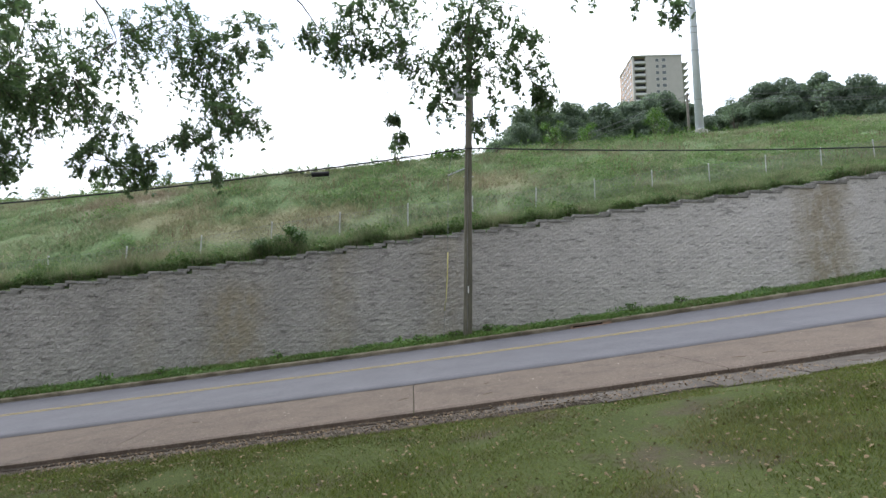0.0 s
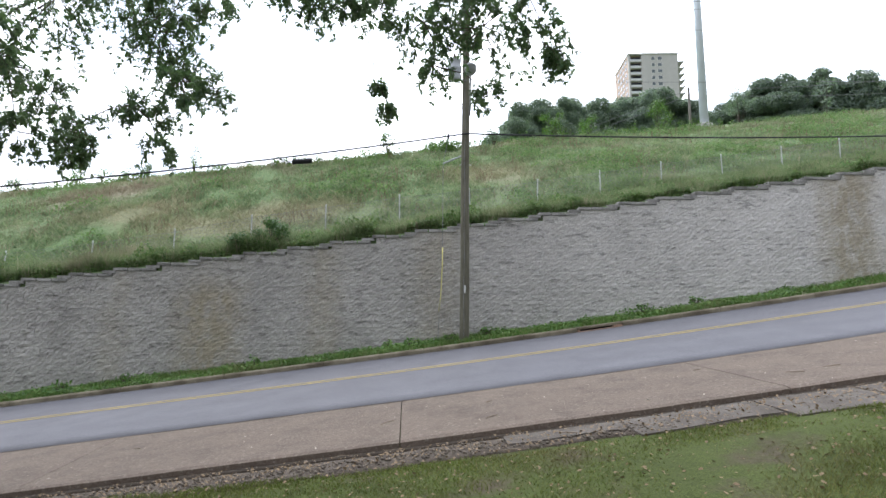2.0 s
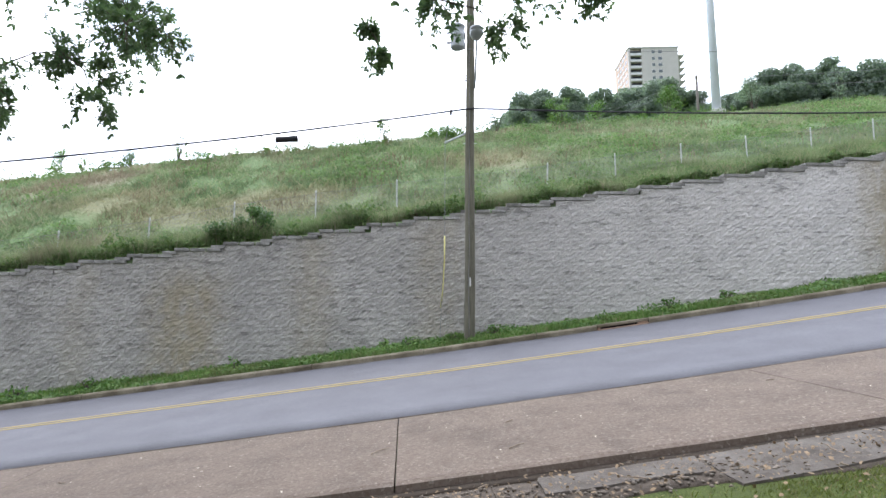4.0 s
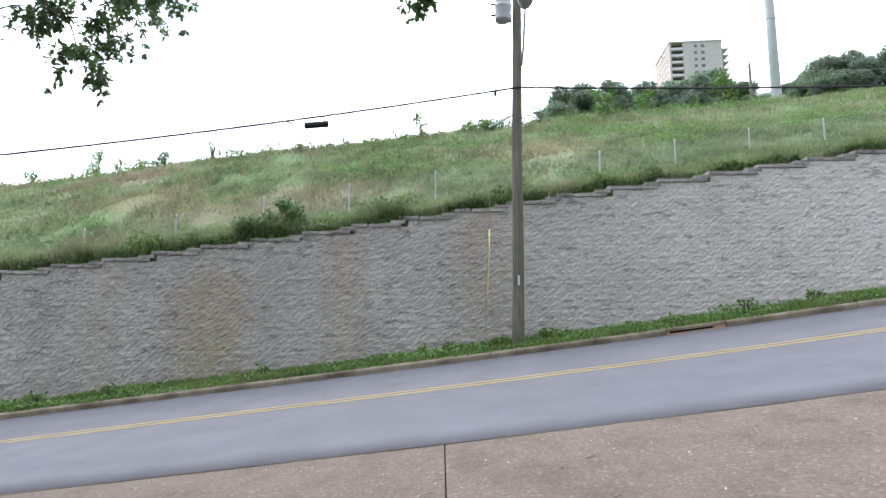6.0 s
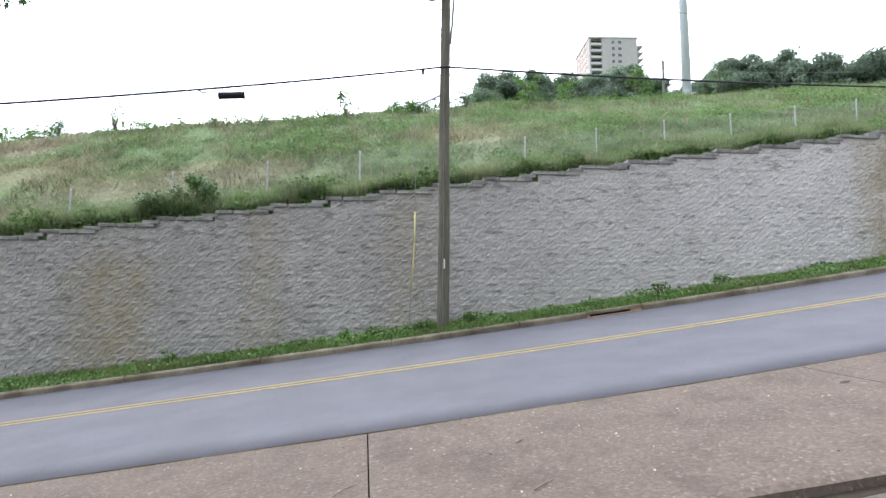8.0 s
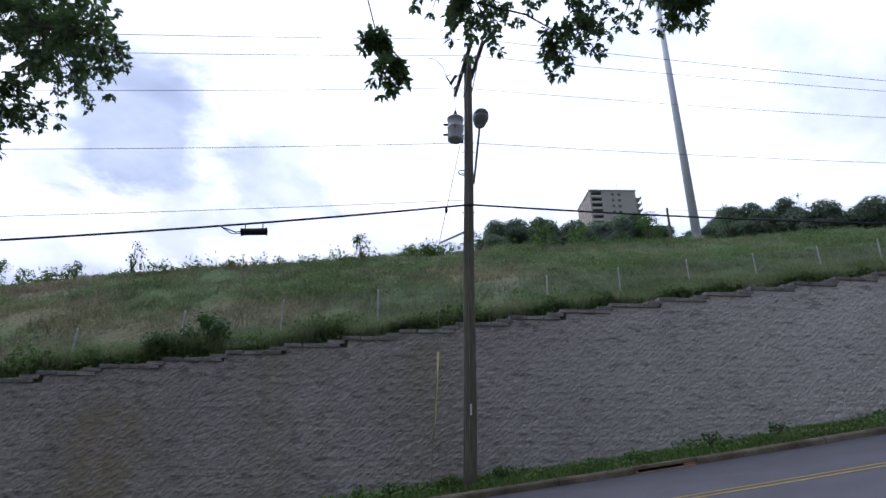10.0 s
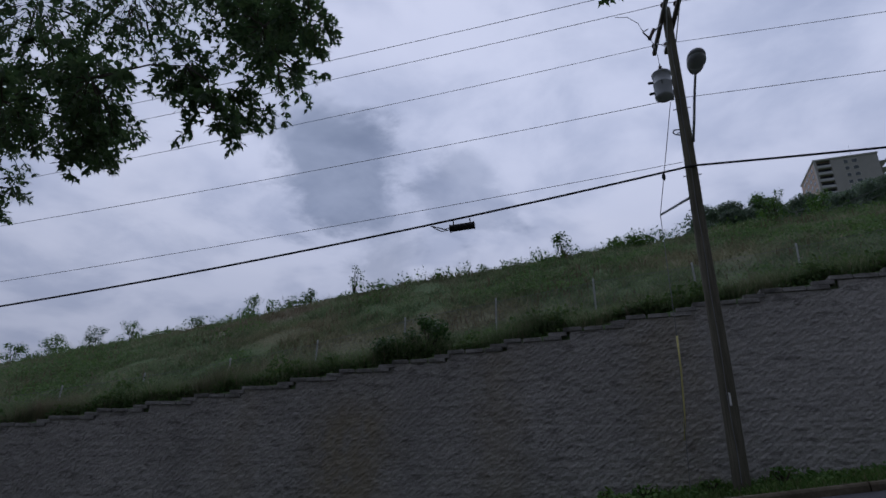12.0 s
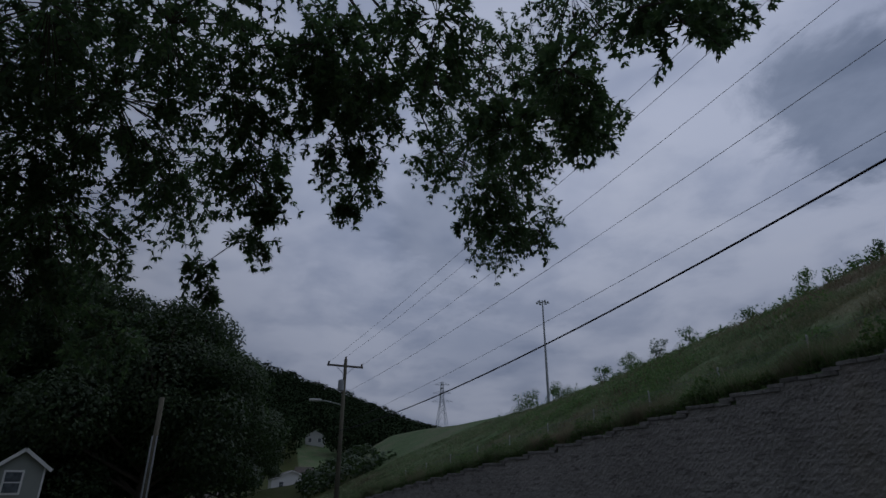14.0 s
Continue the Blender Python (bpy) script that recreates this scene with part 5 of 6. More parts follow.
TREE_LABEL = "full green broadleaf tree beyond the bank"
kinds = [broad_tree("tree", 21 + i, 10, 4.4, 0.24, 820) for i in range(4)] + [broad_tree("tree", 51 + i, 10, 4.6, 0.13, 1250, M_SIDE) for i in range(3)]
placed = set()


def place_tree(i, x, y, z, h, spin, label=TREE_LABEL, group="", wide=1.0):
    k = kinds[i]
    s = h / 10
    if i in placed:
        t = copy_thing(k, Matrix.Identity(4))
    else:
        t = k
        placed.add(i)
    t.location, t.rotation_euler, t.scale = (x, y, z), (0, 0, spin), (s * wide, s * wide, s)
    tagged(t, label, "tree", group)
    return t


EYE = Vector((-0.65, 3.72, 1.74))


def from_eye(ax, el_tan, dist_y):
    """A place seen from the lawn: across and up per metre ahead."""
    return EYE.x + ax * dist_y, EYE.y + dist_y, EYE.z + el_tan * dist_y


# belt of trees behind the ridge: (across, top of crown, ahead, height)
TREES = [(0.055, 0.350, 60, 5), (0.078, 0.392, 62, 7), (0.105, 0.428, 66, 8), (0.135, 0.418, 68, 8), (0.162, 0.436, 70, 9), (0.19, 0.424, 72, 8), (0.217, 0.434, 74, 9), (0.25, 0.420, 78, 9), (0.28, 0.432, 84, 9), (0.31, 0.446, 84, 10), (0.335, 0.438, 80, 9), (0.36, 0.440, 84, 10), (0.395, 0.425, 86, 8), (0.425, 0.424, 82, 7),
         (0.49, 0.420, 84, 6), (0.52, 0.432, 88, 8), (0.545, 0.456, 84, 10), (0.575, 0.452, 80, 9), (0.605, 0.470, 82, 11), (0.64, 0.468, 80, 11), (0.675, 0.480, 80, 12), (0.71, 0.470, 78, 12), (0.76, 0.48, 76, 12), (0.83, 0.48, 74, 12), (0.91, 0.49, 72, 12)]
rg_t = random.Random(3)
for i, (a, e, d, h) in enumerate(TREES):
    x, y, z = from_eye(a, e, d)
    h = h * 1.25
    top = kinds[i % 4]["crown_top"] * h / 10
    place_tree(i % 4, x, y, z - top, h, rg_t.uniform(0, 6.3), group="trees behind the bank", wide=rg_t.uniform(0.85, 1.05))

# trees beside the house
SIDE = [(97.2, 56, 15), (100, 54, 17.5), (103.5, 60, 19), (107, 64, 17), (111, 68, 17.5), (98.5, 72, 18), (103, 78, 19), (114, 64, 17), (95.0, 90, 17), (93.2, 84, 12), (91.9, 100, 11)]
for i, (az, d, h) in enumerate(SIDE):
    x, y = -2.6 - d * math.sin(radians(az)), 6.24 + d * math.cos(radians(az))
    place_tree(4 + i % 3, x, y, gz(x, y) - 0.3, h * 1.3, i * 1.3, "dense green tree beside the valley road, shade in its leaf colour", "trees by the house", 0.95)

# ---- hill woods: one mass of crowns ----
rg = np.random.default_rng(8)
az = rg.uniform(66, 122, 1150)
d = rg.uniform(205, 400, 1150)
hx_, hy_ = -2.6 - d * np.sin(np.radians(az)), 6.24 + d * np.cos(np.radians(az))
hz_ = ground_z(hx_, hy_)
clear = (np.abs(az - 85.6) < 1.6) & (d < 246)
hx_, hy_, hz_ = hx_[~clear], hy_[~clear], hz_[~clear]
blobs = [(a, b, c + 7, rg.uniform(3.5, 6), rg.uniform(3.5, 6), rg.uniform(4, 6.5)) for a, b, c in zip(hx_, hy_, hz_)]
pts, nr = crown_points(rg, blobs, 15, 0.75)
v, k = leaf_cards(pts, nr, 1.0, rg, [(0, 0), (0.38, 0.5), (0, 1.0), (-0.38, 0.5)])
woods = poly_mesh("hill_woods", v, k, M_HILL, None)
tagged(woods, "dark wooded hillside closing the valley", "woods", kind="stuff")

# scrub on the valley floor and the foot of the bank
rg = np.random.default_rng(28)
az = rg.uniform(70, 93, 1500)
d = 52 + 190 * rg.uniform(0, 1, 1500)
sx_, sy_ = -2.6 - d * np.sin(np.radians(az)), 6.24 + d * np.cos(np.radians(az))
open_view = ((az > 86.1) & (d < 165)) | ((np.abs(az - 85.6) < 1.2) & (d < 240) & (d > 175))
on_bank = sy_ < ridge_y(sx_) + 3
keep = ~open_view & on_bank & (sy_ > WALL_Y + bend(sx_) - 30) & ~((sx_ > -62) & (sy_ > WALL_Y + bend(sx_) - 12))
sx_, sy_, d, az = sx_[keep], sy_[keep], d[keep], az[keep]
blobs = [(a, b, c + 0.5, q, q, q * 0.75) for a, b, c, q in zip(sx_, sy_, ground_z(sx_, sy_), rg.uniform(0.8, 1.9, len(d)) * (0.5 + d / 170) * np.interp(az, [78, 84], [0.6, 1.0]))]
cap_el = np.tan(np.radians(np.interp(np.degrees(np.arctan2(-(sx_ + 2.6), sy_ - 6.24)), [70, 74, 78, 82, 90], [0.5, 1.6, 2.5, 3.0, 4.0])))
blobs = [q for q, e, dd in zip(blobs, cap_el, d) if (q[2] + q[5] - 1.1) / dd < e]
pts, nr = crown_points(rg, blobs, 60, 0.6)
v, k = leaf_cards(pts, nr, 0.42, rg, PLAIN_SHAPE)
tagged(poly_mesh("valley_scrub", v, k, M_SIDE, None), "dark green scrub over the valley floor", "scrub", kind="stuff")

# ---- grass, weeds and shrubs ----


def blades(name, x, y, z, h, w, lean, rng_, material, label, parent=None):
    """Bent tapering blades, each of three triangles."""
    n_ = len(x)
    a = rng_.uniform(0, 2 * np.pi, n_)
    ca, sa = np.cos(a), np.sin(a)
    b = rng_.uniform(0, 2 * np.pi, n_)
    L = lean * h
    base = np.stack([x, y, z - 0.01], -1)
    side = np.stack([ca, sa, np.zeros(n_)], -1) * (w / 2)[:, None]
    out = np.stack([np.cos(b) * L, np.sin(b) * L, np.zeros(n_)], -1)
    up = np.stack([np.zeros(n_), np.zeros(n_), h], -1)
    mid = base + up * 0.6 + out * 0.35
    tip_ = base + up * 0.95 + out
    v = np.stack([base - side, base + side, mid - side * 0.8, mid + side * 0.8, tip_], 1).reshape(-1, 3)
    i0 = np.arange(n_) * 5
    f = np.stack([np.stack([i0, i0 + 1, i0 + 3], -1), np.stack([i0, i0 + 3, i0 + 2], -1), np.stack([i0 + 2, i0 + 3, i0 + 4], -1)], 1).reshape(-1, 3)
    ob = tri_mesh(name, v, f, material, parent)
    tagged(ob, label, "grass", kind="stuff")
    return ob


def noise_at(x, y, s, o_):
    return np.array([noise.noise((a * s, b * s, o_)) for a, b in zip(x, y)])


# lawn
rg = np.random.default_rng(1)
n_ = 290000
x = rg.uniform(-9, 9, n_)
vv = 6.95 - rg.uniform(0, 1, n_) ** 1.15 * 6.6
edge = 6.45 + 0.25 * noise_at(x, x * 0, 0.6, 2) - np.clip(-1.0 - x, 0, 20) * -0.12
keep = (vv < np.minimum(edge, 7.15)) & (noise_at(x, vv, 0.9, 5) + rg.uniform(-0.35, 0.35, n_) > -0.22)
x, vv = x[keep], vv[keep]
y = vv + bend(x)
blades("lawn_grass", x, y, ground_z(x, y), rg.uniform(0.02, 0.06, len(x)), rg.uniform(0.004, 0.009, len(x)), rg.uniform(0.4, 1.6, len(x)), rg, M_LAWN_BLADE, "thin mown lawn grass with bare patches")

# verge at the foot of the wall
rg = np.random.default_rng(2)
n_ = 64000
x = rg.uniform(-30, 30, n_)
vv = rg.uniform(17.31, 19.28, n_)
dens = noise_at(x, vv, 0.7, 1)
keep = dens + rg.uniform(-0.4, 0.4, n_) > -0.4
x, vv, dens = x[keep], vv[keep], dens[keep]
y = vv + bend(x)
blades("verge_weeds", x, y, ground_z(x, y), rg.uniform(0.05, 0.17, len(x)) * (1 + 1.2 * np.clip(dens, 0, 1)), rg.uniform(0.01, 0.028, len(x)), rg.uniform(0.3, 1.2, len(x)), rg, M_VERGE, "bright green weeds between kerb and wall")

n_ = 36000
x = rg.uniform(-30, 30, n_)
vv = rg.uniform(17.33, 19.25, n_)
lump = noise_at(x, vv, 0.9, 91) + 0.6 * noise_at(x, vv, 2.6, 93)
keep = lump + rg.uniform(-0.2, 0.2, n_) > 0.02
x, vv, lump = x[keep], vv[keep], lump[keep]
y = vv + bend(x)
pts = np.stack([x, y, ground_z(x, y) + 0.03 + rg.uniform(0, 1, len(x)) * (0.06 + 0.26 * np.clip(lump, 0, 1))], -1)
v, k = leaf_cards(pts, rg.normal(size=pts.shape) * 0.6 + np.array([0, -0.4, 0.8]), 0.07, rg, PLAIN_SHAPE, 0.5)
tagged(poly_mesh("verge_leaves", v, k, M_SHRUB, None), "low broad-leaved weeds spilling over the kerb", "weeds", kind="stuff")

# long grass leaning over the wall
rg = np.random.default_rng(3)
n_ = 130000
x = rg.uniform(-46, 34, n_)
vv = WALL_Y + 0.45 + rg.uniform(0, 1, n_) ** 1.5 * 2.6
clump = noise_at(x, vv, 0.55, 8) + 0.5 * noise_at(x, vv, 1.7, 3)
y = vv + bend(x)
h = (0.30 + 0.42 * np.clip(clump + 0.45, 0, 1.4)) * rg.uniform(0.6, 1.25, n_)
h *= np.interp(x, [-24, -10, -4, 2, 4, 6, 8, 30], [1.1, 1.1, 0.95, 0.95, 0.85, 0.7, 0.8, 0.8])
blades("long_grass", x, y, ground_z(x, y), h, rg.uniform(0.008, 0.022, n_), rg.uniform(0.2, 1.0, n_), rg, M_FRINGE, "long seeding grass along the top of the wall")

# tall grass along the fence
rg = np.random.default_rng(35)
n_ = 60000
x = rg.uniform(-38, 28, n_)
y = np.interp(x, np.arange(-42, 32, 2.0), [fence_y(q) for q in np.arange(-42, 32, 2.0)]) + rg.normal(-0.35, 0.5, n_)
h = (0.25 + 0.6 * np.clip(noise_at(x, y, 0.5, 15) + 0.35, 0, 1.2)) * rg.uniform(0.5, 1.2, n_) * np.interp(x, [-6, 0, 8], [1.15, 0.8, 0.6])
keep = y > WALL_Y + bend(x) + 0.5
x, y, h = x[keep], y[keep], h[keep]
blades("fence_grass", x, y, ground_z(x, y), h, rg.uniform(0.01, 0.026, len(x)), rg.uniform(0.15, 0.9, len(x)), rg, M_BANK_BLADE, "pale seeding grass grown through the fence")

# leafy weeds among the long grass at the wall top
rg = np.random.default_rng(33)
n_ = 120000
x = rg.uniform(-40, 30, n_)
vv = WALL_Y + 0.40 + rg.uniform(0, 1, n_) ** 1.6 * 1.6
lump = noise_at(x, vv * 0.5, 0.8, 61) + 0.6 * noise_at(x, vv, 2.2, 63)
keep = lump + rg.uniform(-0.3, 0.3, n_) > 0.0
x, vv, lump = x[keep], vv[keep], lump[keep]
y = vv + bend(x)
hh = (0.22 + 0.85 * np.clip(lump + 0.1, 0, 1)) * np.interp(x, [-24, -5, 3, 7, 30], [1.0, 1.0, 0.85, 0.55, 0.7])
pts = np.stack([x, y, ground_z(x, y) + rg.uniform(0.0, 1.0, len(x)) * hh], -1)
v, k = leaf_cards(pts, rg.normal(size=pts.shape) * 0.8 + np.array([0, -0.4, 0.6]), 0.085, rg, PLAIN_SHAPE, 0.5)
tagged(poly_mesh("wall_top_weeds", v, k, M_TOPWEED, None), "lush green weeds hanging over the wall's cap stones", "weeds", kind="stuff")

# weeds over the bank
rg = np.random.default_rng(4)
n_ = 190000
x = rg.uniform(-62, 40, n_)
w0 = WALL_Y + bend(x) + 2.4
y = w0 + rg.uniform(0, 1, n_) * (ridge_y(x) + 1.5 - w0)
clump = noise_at(x, y, 0.35, 21) + 0.6 * noise_at(x, y, 1.1, 13)
h = (0.09 + 0.22 * np.clip(clump + 0.4, 0, 1.4)) * rg.uniform(0.5, 1.3, n_)
blades("bank_weeds", x, y, ground_z(x, y), h, rg.uniform(0.025, 0.06, n_), rg.uniform(0.5, 2.0, n_), rg, M_BANK_BLADE, "mixed green and straw weeds over the bank")

# broad-leaved weeds in patches over the bank
rg = np.random.default_rng(14)
n_ = 210000
x = rg.uniform(-45, 34, n_)
w0 = WALL_Y + bend(x) + 0.9
y = w0 + rg.uniform(0, 1, n_) ** 1.15 * (ridge_y(x) + 1.0 - w0)
lump = noise_at(x, y, 0.22, 41) + 0.7 * noise_at(x, y, 0.8, 43)
thin = sum(np.exp(-((x - sx) / rx) ** 2 - ((y - sy) / ry) ** 2) for sx, sy, rx, ry in STRAW + PINKISH)
keep = lump - thin + rg.uniform(-0.25, 0.25, n_) > 0.12
x, y, lump = x[keep], y[keep], lump[keep]
pts = np.stack([x, y, ground_z(x, y) + rg.uniform(0.05, 1.0, len(x)) * (0.10 + 0.75 * np.clip(lump, 0, 1))], -1)
v, k = leaf_cards(pts, rg.normal(size=pts.shape) * 0.7 + np.array([0, -0.4, 0.8]), 0.10, rg, PLAIN_SHAPE, 0.5)
tagged(poly_mesh("broad_weeds", v, k, M_WEED, None), "yellow-green broad-leaved weeds in patches over the bank", "weeds", kind="stuff")
n_ = 26000
x = rg.uniform(-45, 34, n_)
w0 = WALL_Y + bend(x) + 0.9
y = w0 + rg.uniform(0, 1, n_) * (ridge_y(x) + 1.0 - w0)
keep = noise_at(x, y, 0.3, 51) + 0.6 * noise_at(x, y, 1.0, 53) + rg.uniform(-0.2, 0.2, n_) > 0.15
x, y = x[keep], y[keep]
blades("dry_stems", x, y, ground_z(x, y), rg.uniform(0.2, 0.55, len(x)), rg.uniform(0.015, 0.035, len(x)), rg.uniform(0.1, 0.8, len(x)), rg, M_DRYSTEM, "brownish dry weed stems in patches over the bank")

# weeds along the skyline: thin stalks with small leaves
rg = np.random.default_rng(6)
n_ = 900
x = np.concatenate([rg.uniform(-60, 22, n_ - 260), rg.normal(-3.4, 1.7, 190), rg.normal(-22.5, 1.5, 70)])
keep = noise_at(x, x * 0, 0.35, 31) + rg.uniform(-0.5, 0.4, n_) > 0
x = x[keep]
y = ridge_y(x) + rg.uniform(-1.2, 0.8, len(x))
hts_w = rg.uniform(0.3, 1.05, len(x)) * (0.7 + 0.5 * np.clip(noise_at(x, x * 0, 0.5, 77) + 0.4, 0, 1.3))
blades("skyline_stalks", x, y, ground_z(x, y), hts_w, rg.uniform(0.012, 0.025, len(x)), rg.uniform(0.1, 0.6, len(x)), rg, M_FRINGE, "tall dry weed stalks along the skyline")
rep = 16
bx, by, bz = np.repeat(x, rep), np.repeat(y, rep), np.repeat(ground_z(x, y), rep)
hh = np.repeat(hts_w, rep) * rg.uniform(0.25, 1.0, len(bx))
pts = np.stack([bx + rg.normal(0, 0.10, len(bx)), by + rg.normal(0, 0.10, len(bx)), bz + hh], -1)
v, k = leaf_cards(pts, rg.normal(size=pts.shape) + np.array([0, 0, 0.6]), 0.11, rg, PLAIN_SHAPE, 0.5)
wl_ = poly_mesh("skyline_weeds", v, k, M_SHRUB, None)
tagged(wl_, "feathery weeds standing along the skyline", "weeds", kind="stuff")


def shrub(x, y, h, r, seed, label, mat=M_SHRUB, leaf=0.14, count=260, z=None):
    rg_ = np.random.default_rng(seed)
    z = gz(x, y) if z is None else z
    root = empty("shrub", (x, y, z))
    tagged(root, label, "shrub")
    blobs = []
    for i in range(9):
        a = rg_.uniform(0, 6.28)
        t = rg_.uniform(0.3, 1.0)
        p = (math.cos(a) * r * t * 0.7, math.sin(a) * r * t * 0.7, h * rg_.uniform(0.35, 0.92))
        bm = bmesh.new()
        tube(bm, [(0, 0, -0.1), (p[0] * 0.4, p[1] * 0.4, p[2] * 0.5), p], [0.025, 0.018, 0.008], 5)
        part("stem", bm, M_BARK, root)
        s = r * rg_.uniform(0.25, 0.45)
        blobs.append((*p, s, s, s * 0.9))
    pts_, nr_ = crown_points(rg_, blobs, count, 0.2)
    v_, k_ = leaf_cards(pts_, nr_, leaf, rg_, PLAIN_SHAPE)
    cr = poly_mesh("foliage", v_, k_, mat, root)
    tagged(cr, kind="stuff")
    return root


shrub(37.5, 60.0, 10.5, 1.6, 140, "tall airy sapling rising above the tree belt", M_FAR, 0.24, 75, z=20.0)
M_BUSH = leaf_material("dense_bush_leaf", [(0.05, 0.10, 0.04), (0.075, 0.14, 0.05), (0.11, 0.18, 0.065)], 0.25)
for i, (x, dv, h, r) in enumerate(((-7.5, 0.75, 1.3, 0.8), (-8.7, 0.8, 0.75, 0.8))):
    shrub(x, WALL_Y + dv + float(bend(x)), h, r, 71 + i, "dense dark green bush at the wall top", M_BUSH, 0.09, 1500)
for i, (x, dy, h, r) in enumerate(((-5.5, 0, 1.5, 0.8), (-28.0, 2.0, 2.6, 1.3), (-17.6, 0.5, 2.3, 0.7), (-31.5, 0.5, 1.2, 0.8), (-37, 0, 1.4, 0.9), (-40.5, 0, 1.6, 1.1), (-44, 0.5, 1.8, 1.4), (-47, 0.5, 1.6, 1.2), (1.2, -1, 1.3, 0.9), (5.5, 0, 1.9, 1.2), (8.2, 0.5, 1.7, 1.0), (-20.5, 0, 0.9, 0.6), (-24.5, 0.3, 1.0, 0.6), (14.0, 1.0, 2.6, 1.5), (21.5, 1.0, 3.2, 1.5), (-53, 1, 2.2, 1.6), (-58, 1, 2.2, 1.8))):
    shrub(x, float(ridge_y(x)) + dy, h, r, 80 + i, "leafy young shrub standing on the skyline", M_SHRUB if i % 3 != 2 else M_FAR, 0.12, 200 if i in (2,) else 430)
for i, (x, v) in enumerate(((-0.95, 18.4), (0.25, 18.1), (-2.2, 18.3), (-3.0, 18.2), (-7.2, 18.2), (-11.2, 18.1), (5.4, 18.6), (7.2, 18.7), (-13.0, 18.0))):
    shrub(x, v + float(bend(x)), 0.34, 0.32, 120 + i, "low broad-leaved weed at the foot of the wall", M_SHRUB, 0.09, 500)

# litter on the lawn edge and the concrete
rg = np.random.default_rng(9)
n_ = 7500
x = np.concatenate([rg.uniform(-7, 5, 1500), rg.uniform(-9, 9, 6000)])
vv = np.concatenate([rg.normal(7.0, 0.22, 1500), rg.uniform(0.8, 6.8, 6000)])
vv = np.where((np.arange(n_) < 1500) & (vv > 7.42), 7.3, vv)
y = vv + bend(x)
z = np.where(vv > 6.3, 0.30 + grade(x), ground_z(x, y) + 0.03)
v, k = leaf_cards(np.stack([x, y, z], -1), rg.normal(size=(n_, 3)) * 0.35 + np.array([0, 0, 1.0]), 0.034, rg, PLAIN_SHAPE, 0.6)
lit = poly_mesh("leaf_litter", v, k, M_WOODLEAF, None)
tagged(lit, "dry brown leaves scattered on grass and footpath", "leaf litter", kind="stuff")
n_ = 170
x = rg.uniform(-9, 10, n_)
vv = rg.uniform(7.6, 10.3, n_)
y = vv + bend(x)
z = street_z(vv) + grade(x) + 0.014
v, k = leaf_cards(np.stack([x, y, z], -1), rg.normal(size=(n_, 3)) * 0.15 + np.array([0, 0, 1.0]), 0.022, rg, PLAIN_SHAPE, 0.7)
lit = poly_mesh("leaf_litter", v, k, simple("pale_bits", (0.42, 0.38, 0.31), 0.8, vary=0.4), None)
tagged(lit, "pale leaf scraps scattered on the concrete lane", "leaf litter", kind="stuff")
rg = np.random.default_rng(19)
n_ = 2600
x = rg.uniform(-12, 5.5, n_)
vv = np.clip(rg.normal(7.0, 0.20, n_), 6.5, 7.5)
c_ = np.stack([x, vv + bend(x), street_z(np.full(n_, 7.4)) + grade(x) - 0.085], -1)
sz = rg.uniform(0.008, 0.03, n_)[:, None, None]
octa = np.array([(1, 0, 0), (0, 1, 0), (-1, 0, 0), (0, -1, 0), (0, 0, 0.7), (0, 0, -0.7)], dtype=float)
v = c_[:, None, :] + sz * (octa[None] * rg.uniform(0.6, 1.4, (n_, 6, 1)) + rg.normal(0, 0.15, (n_, 6, 3)))
tri8 = np.array([(0, 1, 4), (1, 2, 4), (2, 3, 4), (3, 0, 4), (1, 0, 5), (2, 1, 5), (3, 2, 5), (0, 3, 5)])
f = (tri8[None] + 6 * np.arange(n_)[:, None, None]).reshape(-1, 3)
tagged(tri_mesh("stone_chips", v.reshape(-1, 3), f, M_CHIPS), "broken stone chips and debris along the concrete edge", "gravel", kind="stuff")
tw = random.Random(77)
for i in range(26):
    x, v = tw.uniform(-6, 6), tw.choice([tw.uniform(6.4, 7.3), tw.uniform(7.7, 9.5), tw.uniform(6.4, 7.3)])
    l, a = tw.uniform(0.08, 0.28), tw.uniform(0, 3.14)
    zc = (float(street_z(v)) + 0.015 if v > 7.5 else 0.30)
    pts3 = []
    for s in (-0.5, -0.1, 0.2, 0.5):
        xx, v2 = x + math.cos(a) * l * s, v + math.sin(a) * l * s + tw.uniform(-0.02, 0.02)
        pts3.append((xx, v2 + float(bend(xx)), zc + float(grade(xx)) + tw.uniform(0, 0.01)))
    bm = bmesh.new()
    tube(bm, pts3, [0.006, 0.007, 0.006, 0.003], 5)
    tagged(part("twig", bm, M_TWIG), "short dry fallen twig on the ground", "twig", "fallen twigs")

# ---- the oak whose boughs hang over the lawn ----
oak = empty("oak_tree", (-9.6, 1.2, gz(-9.6, 1.2)))
O0 = oak.location.copy()
tagged(oak, "large oak with drooping leafy boughs over the lawn", "tree")
bm = bmesh.new()
crotch = Vector((-9.4, 1.5, 4.6))
tube(bm, [p - O0 for p in (Vector((-9.6, 1.2, O0.z - 0.4)), Vector((-9.6, 1.2, O0.z + 0.3)), Vector((-9.55, 1.3, 2.0)), crotch, Vector((-9.2, 1.8, 7.5)), Vector((-9.4, 2.0, 10.5)))], [0.62, 0.46, 0.40, 0.38, 0.26, 0.12], 14)
part("trunk", bm, M_BARK, oak, smooth=True)

